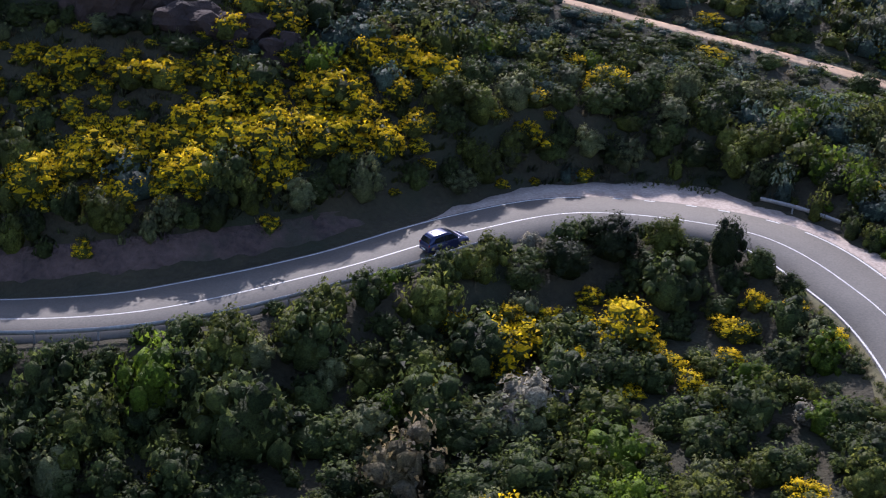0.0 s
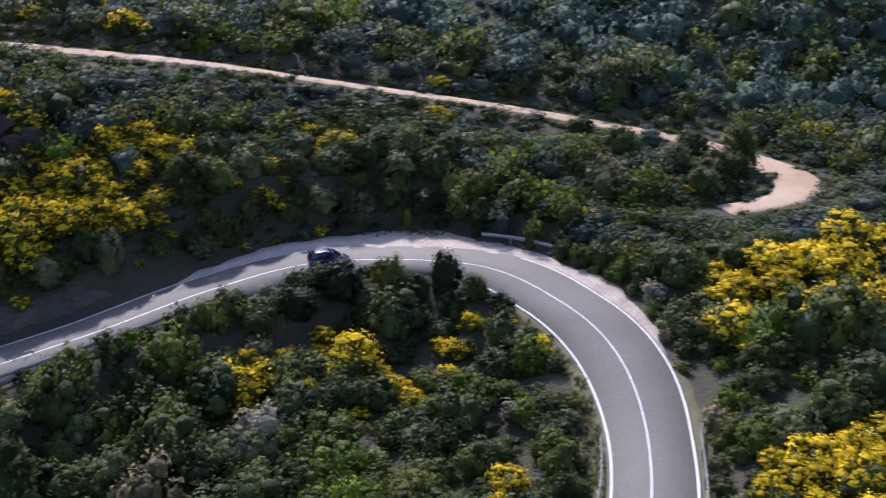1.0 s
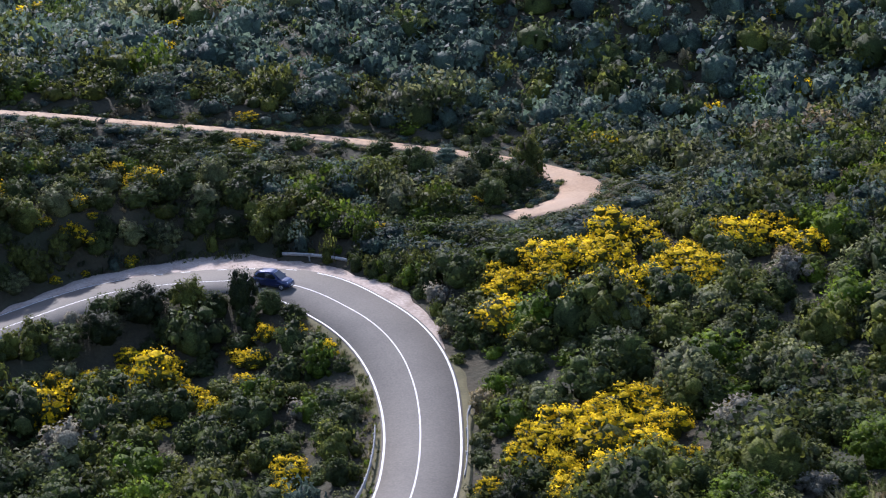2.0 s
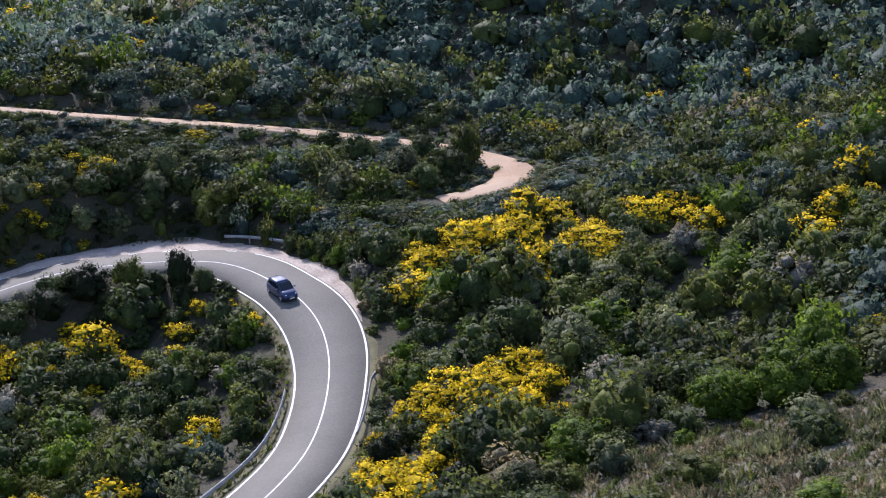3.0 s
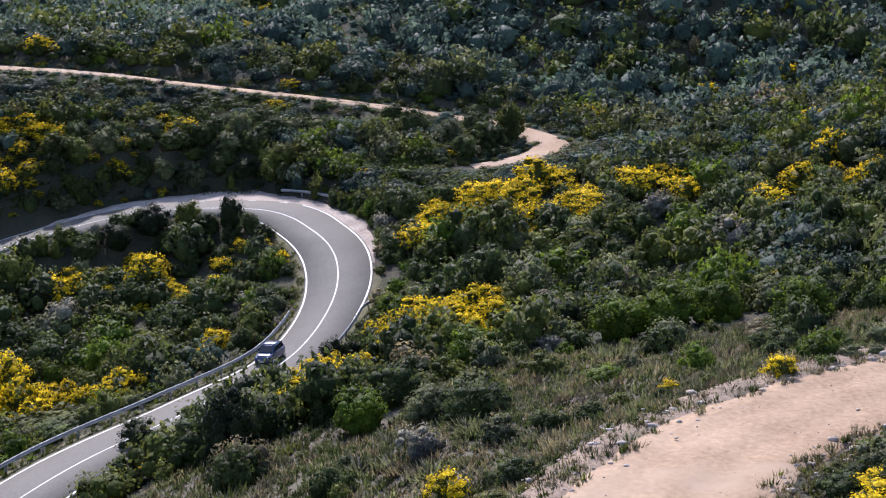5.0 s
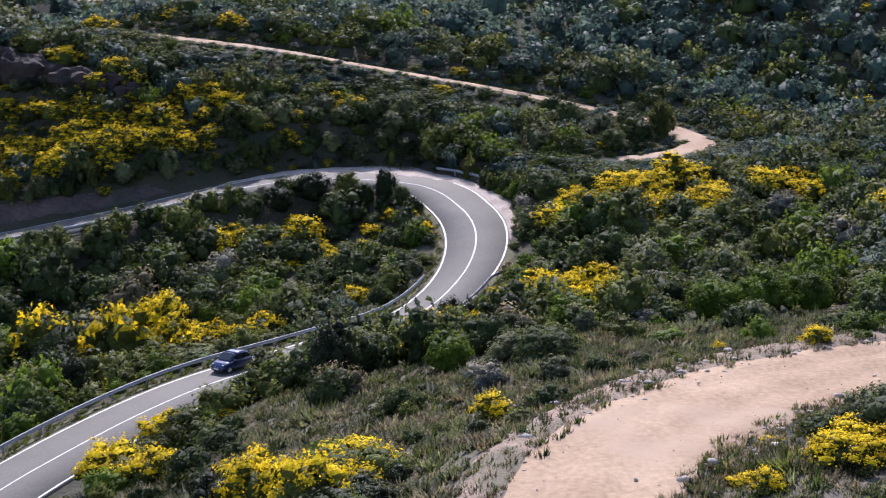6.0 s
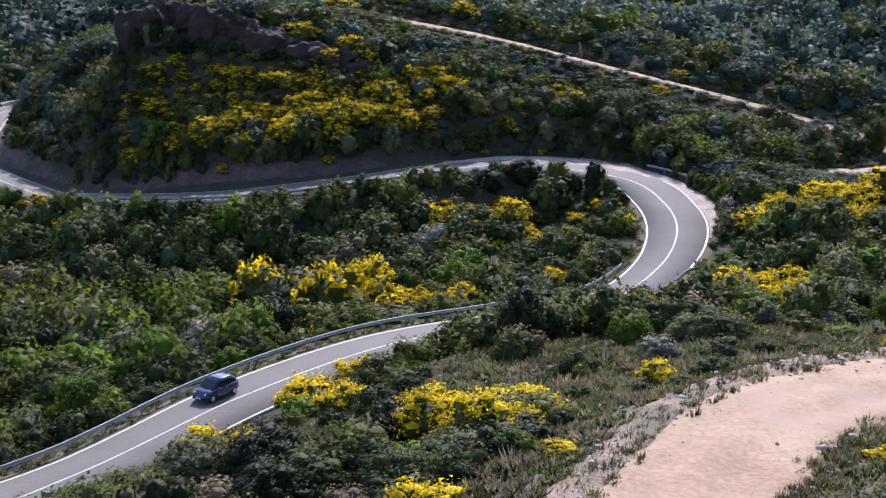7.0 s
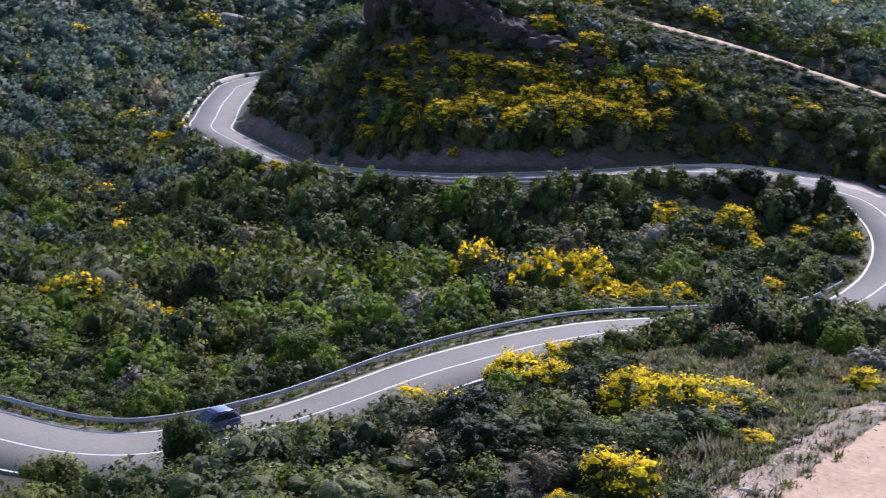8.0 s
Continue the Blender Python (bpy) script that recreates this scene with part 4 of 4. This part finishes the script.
# Plainer growth on the land behind and beside the flight.
p = scatter(-85, 135, -115, 150, 3.3, g)
p = p[~in_valley_view(p[:, 0], p[:, 1]) & (nearest(p[:, 0], p[:, 1], road_c)[0] > 6.5) & (nearest(p[:, 0], p[:, 1], near_c)[0] > 7) & (nearest(p[:, 0], p[:, 1], upper_c)[0] > 5)]
for (x, y), zz in zip(p, ground(p[:, 0], p[:, 1])):
    size = g.uniform(1.2, 2.1)
    heaps["far"].add(("far", "shrub", int(g.integers(0, 5))), ["olive", "deep", "fresh", "grey"][int(g.integers(0, 4))], x, y, zz - 0.2, size, size * g.uniform(0.7, 1.0), g.uniform(0, 6.28))

# Low dry growth between the meadow's tufts.
p = scatter(18, 78, -38, 62, 0.74, g)
low = np.min([inside(p[:, 0], p[:, 1], *m) for m in MEADOW], axis=0)
dn, near_row = nearest(p[:, 0], p[:, 1], near_c)
dr, row = nearest(p[:, 0], p[:, 1], road_c)
bare = np.array([noise.noise((x * 0.22, y * 0.22, 7.0)) for x, y in p])
p = p[(low < 1.15) & (dn > NEAR_HALF[near_row] + 0.25) & (dr > 5.2) & in_valley_view(p[:, 0], p[:, 1]) & (bare < 0.5)]
for (x, y), zz in zip(p, ground(p[:, 0], p[:, 1])):
    size = g.uniform(0.34, 0.8)
    heaps["grass"].add(("plain", "tuft", int(g.integers(0, 5))), ["dry", "grey", "brown", "deep", "grey", "deep"][int(g.integers(0, 6))], x, y, zz - 0.05, size, size * g.uniform(0.5, 0.9), g.uniform(0, 6.28))

# Low growth that frays the edges of the near dirt track.
for k in range(0, len(near_s), 1):
    for hand in (-1, 1):
        for _ in range(9):
            o = hand * (NEAR_HALF[k] + g.uniform(0.0, 1.0) * 2.3 - 0.5)
            x, y = near_c[k, :2] + near_l[k, :2] * o + g.uniform(-0.5, 0.5, 2)
            size = g.uniform(0.14, 0.48)
            if in_valley_view(x, y):
                heaps["grass"].add(("plain", "tuft", int(g.integers(0, 5))), ["dry", "brown", "olive", "deep", "dry"][int(g.integers(0, 5))], x, y, float(ground(np.array([x]), np.array([y]))[0]) + 0.06, size, size * g.uniform(0.6, 1.3), g.uniform(0, 6.28))

# Small growth along the upper dirt track.
for k in range(len(upper_s)):
    for hand in (-1, 1, -1, 1):
        o = hand * (1.9 + g.uniform(0.1, 2.6))
        x, y = upper_c[k, :2] + upper_l[k, :2] * o + g.uniform(-0.5, 0.5, 2)
        size = g.uniform(0.45, 0.95)
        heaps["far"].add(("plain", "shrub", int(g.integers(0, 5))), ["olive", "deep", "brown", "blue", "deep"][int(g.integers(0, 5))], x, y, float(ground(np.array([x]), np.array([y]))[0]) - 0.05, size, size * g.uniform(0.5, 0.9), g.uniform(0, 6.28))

# Grass and herbs under the long guardrail.
for k in np.nonzero((road_s > START + 99) & (road_s < START + 235))[0]:
    for _ in range(4):
        o = -(INNER[k] + g.uniform(0.45, 1.6))
        x, y, zz = road_c[k] + road_l[k] * o + np.array([g.uniform(-0.3, 0.3), g.uniform(-0.3, 0.3), -0.1])
        size = g.uniform(0.15, 0.42)
        heaps["grass"].add(("plain", "tuft", int(g.integers(0, 5))), ["dry", "olive", "deep", "fresh", "olive"][int(g.integers(0, 5))], x, y, zz, size, size * g.uniform(0.6, 1.1), g.uniform(0, 6.28))

# Stones on the near dirt track.
stones = Heap()
BALL, BALL_F = GLOBES[1]
for i in range(2400):
    k = int(g.integers(0, len(near_s)))
    o = float(np.sign(g.uniform(-1, 1)) * g.uniform(0.02, 1) ** 0.35) * (NEAR_HALF[k] + 1.7)
    size = float(g.uniform(0.015, 0.05)) * (2.2 if abs(o) > 3.4 else 1) * (2.8 if i % 9 == 0 else 1)
    c = near_c[k] + near_l[k] * o + np.array([g.uniform(-0.5, 0.5), g.uniform(-0.5, 0.5), 0.02])
    stones.v.append(BALL * (1 + 0.25 * g.standard_normal((len(BALL), 1))) * size * (1.2, 0.9, 0.7) + c)
    stones.f.append(BALL_F + stones.n)
    stones.n += len(BALL)
tagged(mesh_object("stones", np.vstack(stones.v), np.vstack(stones.f), RUBBLE), "loose pale stones on the dirt track", "stones", kind="stuff")


heaps["near"].done("shrubs", "dense green maquis shrubs and yellow broom on the near slope", "shrubs")
heaps["middle"].done("shrubs", "dense green maquis shrubs and yellow broom round the bend", "shrubs")
heaps["far"].done("shrubs", "dense dark green maquis covering the far slope, tinted blue as haze", "shrubs")
heaps["distant"].done("shrubs", "distant dark green woods in the valley, tinted blue as haze", "woods")
heaps["grass"].done("grass", "dry grey-green grass and low herbs on the meadow", "grass")


# ---------------------------------------------------------------- the car
def car_paint():
    m, tree, b = material("dark_blue_car_paint", 0.28, 0.3)
    flake = noise_of(tree, 60, 2, 0.5, False)
    tree.links.new(ramp(tree, flake, [(0.3, (0.006, 0.015, 0.062)), (0.7, (0.011, 0.026, 0.098))]), b.inputs["Base Color"])
    b.inputs["Coat Weight"].default_value, b.inputs["Coat Roughness"].default_value = 0.8, 0.06
    return m


def plain(name, colour, rough, metal=0.0):
    m, tree, b = material(name, rough, metal)
    grain = noise_of(tree, 25, 3, 0.6, False)
    tree.links.new(ramp(tree, grain, [(0.3, tuple(c * 0.85 for c in colour)), (0.7, tuple(min(1, c * 1.1) for c in colour))]), b.inputs["Base Color"])
    return m


CAR_PAINT, CAR_GLASS = car_paint(), plain("dark_car_glass", (0.012, 0.016, 0.02), 0.05)
RUBBER, CHROME = plain("tyre_rubber", (0.02, 0.02, 0.02), 0.85), plain("bright_metal", (0.6, 0.6, 0.62), 0.25, 0.9)
LAMP, TAIL, PLATE = plain("headlight_lens", (0.75, 0.77, 0.8), 0.12), plain("tail_light_lens", (0.35, 0.02, 0.015), 0.2), plain("plate_white", (0.75, 0.75, 0.72), 0.5)


def loft(rings, cap=True):
    bm = bmesh.new()
    made = [[bm.verts.new(p) for p in ring] for ring in rings]
    n = len(made[0])
    for a, b in zip(made[:-1], made[1:]):
        for i in range(n):
            bm.faces.new((a[i], a[(i + 1) % n], b[(i + 1) % n], b[i]))
    if cap:
        bm.faces.new(made[0][::-1])
        bm.faces.new(made[-1])
    bmesh.ops.recalc_face_normals(bm, faces=bm.faces)
    return bm


def section(x, low, high, half, n=20, power=0.42, tuck=0.0):
    """A rounded box section across the car at x."""
    ring = []
    for i in range(n):
        a = 2 * math.pi * i / n
        c, s = math.cos(a), math.sin(a)
        y = half * math.copysign(abs(c) ** power, c)
        z = (high + low) / 2 + (high - low) / 2 * math.copysign(abs(s) ** power, s)
        ring.append((x, y * (1 - tuck * (z - low) / max(high - low, 0.01)), z))
    return ring


def box_bm(size, m=None, bevel=0.02):
    bm = bmesh.new()
    bmesh.ops.create_cube(bm, size=1, matrix=(m or Matrix()) @ Matrix.Diagonal((*size, 1)))
    bmesh.ops.bevel(bm, geom=bm.edges[:], offset=bevel, segments=2, affect="EDGES")
    return bm


def panel(points, thick=0.012):
    """A thin pane over four or more corners."""
    bm = bmesh.new()
    f = bm.faces.new([bm.verts.new(p) for p in points])
    bmesh.ops.recalc_face_normals(bm, faces=bm.faces)
    bmesh.ops.solidify(bm, geom=[f], thickness=thick)
    return bm


def build_car():
    car = tagged(new("car", None), "small dark blue hatchback driving along the asphalt road", "car")
    hull = [(-1.78, .46, .74, .60), (-1.74, .36, .86, .68), (-1.62, .28, .95, .75), (-1.3, .22, .985, .80), (-.6, .20, .975, .815), (.3, .20, .965, .815), (.8, .20, .945, .805), (1.15, .22, .90, .785), (1.45, .26, .82, .745), (1.66, .32, .72, .68), (1.77, .40, .60, .58)]
    body = part("body", loft([section(*r) for r in hull]), CAR_PAINT, car, soft=True)
    top = [(-1.70, .90, .96, .66), (-1.58, .90, 1.14, .70), (-1.42, .90, 1.33, .71), (-1.15, .90, 1.44, .72), (-.55, .90, 1.485, .735), (-.1, .90, 1.48, .735), (.22, .90, 1.42, .73), (.55, .90, 1.22, .725), (.85, .90, 1.02, .72), (1.0, .90, .93, .70)]
    part("cabin", loft([section(x, a, b, h, 20, 0.45, 0.22) for x, a, b, h in top]), CAR_PAINT, body, soft=True)
    part("roof", loft([section(x, b - .05, b + .012, h * 0.74, 16, 0.5) for x, b, h in ((-1.38, 1.37, .66), (-1.15, 1.44, .72), (-.55, 1.487, .74), (-.1, 1.482, .74), (.16, 1.435, .72))]), CAR_PAINT, car, "glossy dark blue roof", soft=True)
    part("windscreen", panel([(.93, .60, .985), (.93, -.60, .985), (.27, -.54, 1.405), (.27, .54, 1.405)], 0.02), CAR_GLASS, car, "dark windscreen glass").location = (.03, 0, .02)
    part("rear_window", panel([(-1.70, -.52, 1.0), (-1.70, .52, 1.0), (-1.47, .48, 1.31), (-1.47, -.48, 1.31)], 0.02), CAR_GLASS, car, "dark rear window glass").location = (-.02, 0, .01)
    for y in (1, -1):
        door = part("door", panel([(.62, y * .825, .34), (-.55, y * .825, .34), (-.58, y * .822, .92), (.70, y * .812, .90)], 0.015), CAR_PAINT, car)
        part("side_window", panel([(.72, y * .735, .975), (-.48, y * .74, .985), (-.45, y * .655, 1.385), (.22, y * .655, 1.36)], 0.02), CAR_GLASS, door, "dark side window glass")
        part("quarter_window", panel([(-.56, y * .74, .985), (-1.32, y * .72, 1.0), (-1.18, y * .65, 1.30), (-.53, y * .655, 1.385)], 0.02), CAR_GLASS, car, "dark side window glass")
        part("door_handle", box_bm((.17, .03, .03), Matrix.Translation((-.38, y * .835, .82)), 0.008), CHROME, door, "bright metal handle")
        mirror = part("wing_mirror", box_bm((.12, .2, .13), Matrix.Translation((.66, y * .89, 1.0)), 0.03), CAR_PAINT, car)
        part("mirror_glass", box_bm((.012, .15, .09), Matrix.Translation((.594, y * .895, 1.0)), 0.004), CHROME, mirror)
        for z, r in ((.66, .105), (.50, .07)):
            bm = bmesh.new()
            bmesh.ops.create_uvsphere(bm, u_segments=16, v_segments=8, radius=r, matrix=Matrix.Translation((1.60 if z > .6 else 1.70, y * (.50 if z > .6 else .46), z)) @ Matrix.Diagonal((.7, 1, 1, 1)))
            part("headlight", bm, LAMP, car, "clear round headlight", soft=True)
        part("tail_light", box_bm((.08, .11, .26), Matrix.Translation((-1.72, y * .60, .80)), 0.025), TAIL, car, "red tail light")
        part("sill", box_bm((1.7, .06, .10), Matrix.Translation((0, y * .79, .24)), 0.02), RUBBER, car)
    part("front_bumper", box_bm((.14, 1.25, .16), Matrix.Translation((1.74, 0, .36)), 0.05), CAR_PAINT, car)
    part("rear_bumper", box_bm((.14, 1.30, .20), Matrix.Translation((-1.76, 0, .42)), 0.05), CAR_PAINT, car)
    part("grille", box_bm((.04, .62, .07), Matrix.Translation((1.81, 0, .33)), 0.01), RUBBER, car)
    part("chrome_bar", box_bm((.03, .42, .03), Matrix.Translation((1.79, 0, .56)), 0.008), CHROME, car, "chrome trim bar")
    part("number_plate", box_bm((.02, .5, .11), Matrix.Translation((1.825, 0, .42)), 0.004), PLATE, car, "plain white plate")
    part("number_plate", box_bm((.02, .5, .11), Matrix.Translation((-1.845, 0, .50)), 0.004), PLATE, car, "plain white plate")
    part("bonnet", loft([section(x, b - .03, b + .012, h, 16, .6) for x, b, h in ((.98, .925, .60), (1.2, .885, .60), (1.42, .83, .54), (1.55, .775, .44))]), CAR_PAINT, car, soft=True)
    part("roof_antenna", box_bm((.02, .02, .22), Matrix.Translation((-1.1, 0, 1.55)), 0.006), RUBBER, car)
    wheels = []
    for x in (1.13, -1.17):
        for y in (1, -1):
            bm = bmesh.new()
            turn = Matrix.Rotation(math.pi / 2, 4, "X")
            bmesh.ops.create_cone(bm, cap_ends=True, segments=28, radius1=.295, radius2=.295, depth=.19, matrix=turn)
            bmesh.ops.bevel(bm, geom=[e for e in bm.edges if len(e.link_faces) == 2 and e.calc_face_angle() > 1], offset=.035, segments=2, affect="EDGES")
            wheel = part("wheel", bm, RUBBER, car, "black tyre on a pale rim", soft=False)
            bm = bmesh.new()
            bmesh.ops.create_cone(bm, cap_ends=True, segments=24, radius1=.19, radius2=.17, depth=.02, matrix=Matrix.Translation((0, y * .098, 0)) @ turn)
            for k in range(5):
                bmesh.ops.create_cube(bm, size=1, matrix=Matrix.Translation((0, y * .108, 0)) @ Matrix.Rotation(k * 1.2566, 4, "Y") @ Matrix.Translation((0, 0, .09)) @ Matrix.Diagonal((.045, .02, .17, 1)))
            part("rim", bm, CHROME, wheel)
            wheels.append((wheel, x, y * .715))
    return car, wheels


car, wheels = build_car()

# Seconds, distance along the road, and how far right of the centre line the car keeps.
DRIVE = [(0, 68.7, 1.55), (0.4, 74.5, 1.5), (0.8, 79.8, 1.4), (1.2, 85.3, 1.3), (1.6, 90.8, 1.2), (2.0, 96.2, 1.1), (2.4, 101.3, 1.0), (2.9, 107.0, 0.9), (3.3, 111.2, 1.0), (3.8, 117.1, 1.25), (4.2, 123.2, 1.35),
         (4.6, 130.8, 1.35), (5.0, 139.9, 1.35), (5.5, 152.0, 1.4), (6.0, 164.5, 1.5), (6.5, 176.7, 1.55), (7.0, 188.5, 1.55), (7.5, 199.8, 1.6), (8.0, 209.0, 1.6)]


def car_state(t):
    table = np.array(DRIVE)
    around = np.clip(t + np.linspace(-0.25, 0.25, 11), 0, 8)
    weight = np.hanning(13)[1:-1]
    edge = min(1.0, t / 0.25, (8 - t) / 0.25) if 0 < t < 8 else 0.0
    far = np.average(np.interp(around, table[:, 0], table[:, 1]), weights=weight) * edge + np.interp(t, table[:, 0], table[:, 1]) * (1 - edge)
    return far, np.interp(t, table[:, 0], table[:, 2])


def motions():
    def place(far, right):
        at = START + far
        c = np.array([np.interp(at, road_s, road_c[:, n]) for n in range(3)])
        l = np.array([np.interp(at, road_s, road_l[:, n]) for n in range(3)])
        return Vector(c - l * right + np.array([0, 0, 0.03 - 0.05 * right / 3.7]))

    rows = []
    for n in range(41):
        t = n * 0.2
        far, right = car_state(t)
        here, back, ahead = place(far, right), place(far - 1.2, right), place(far + 1.2, right)
        way = (ahead - back).normalized()
        rows.append((t, Matrix.Translation(here) @ way.to_track_quat("X", "Z").to_matrix().to_4x4()))
    walk(car, rows)
    for wheel, x, y in wheels:
        spins = []
        for n in range(241):
            far, _ = car_state(n / 30)
            spins.append((n / 30, Matrix.Translation((x, y, .295)) @ Matrix.Rotation((far - 68.7) / .295, 4, "Y")))
        walk(wheel, spins)


motions()
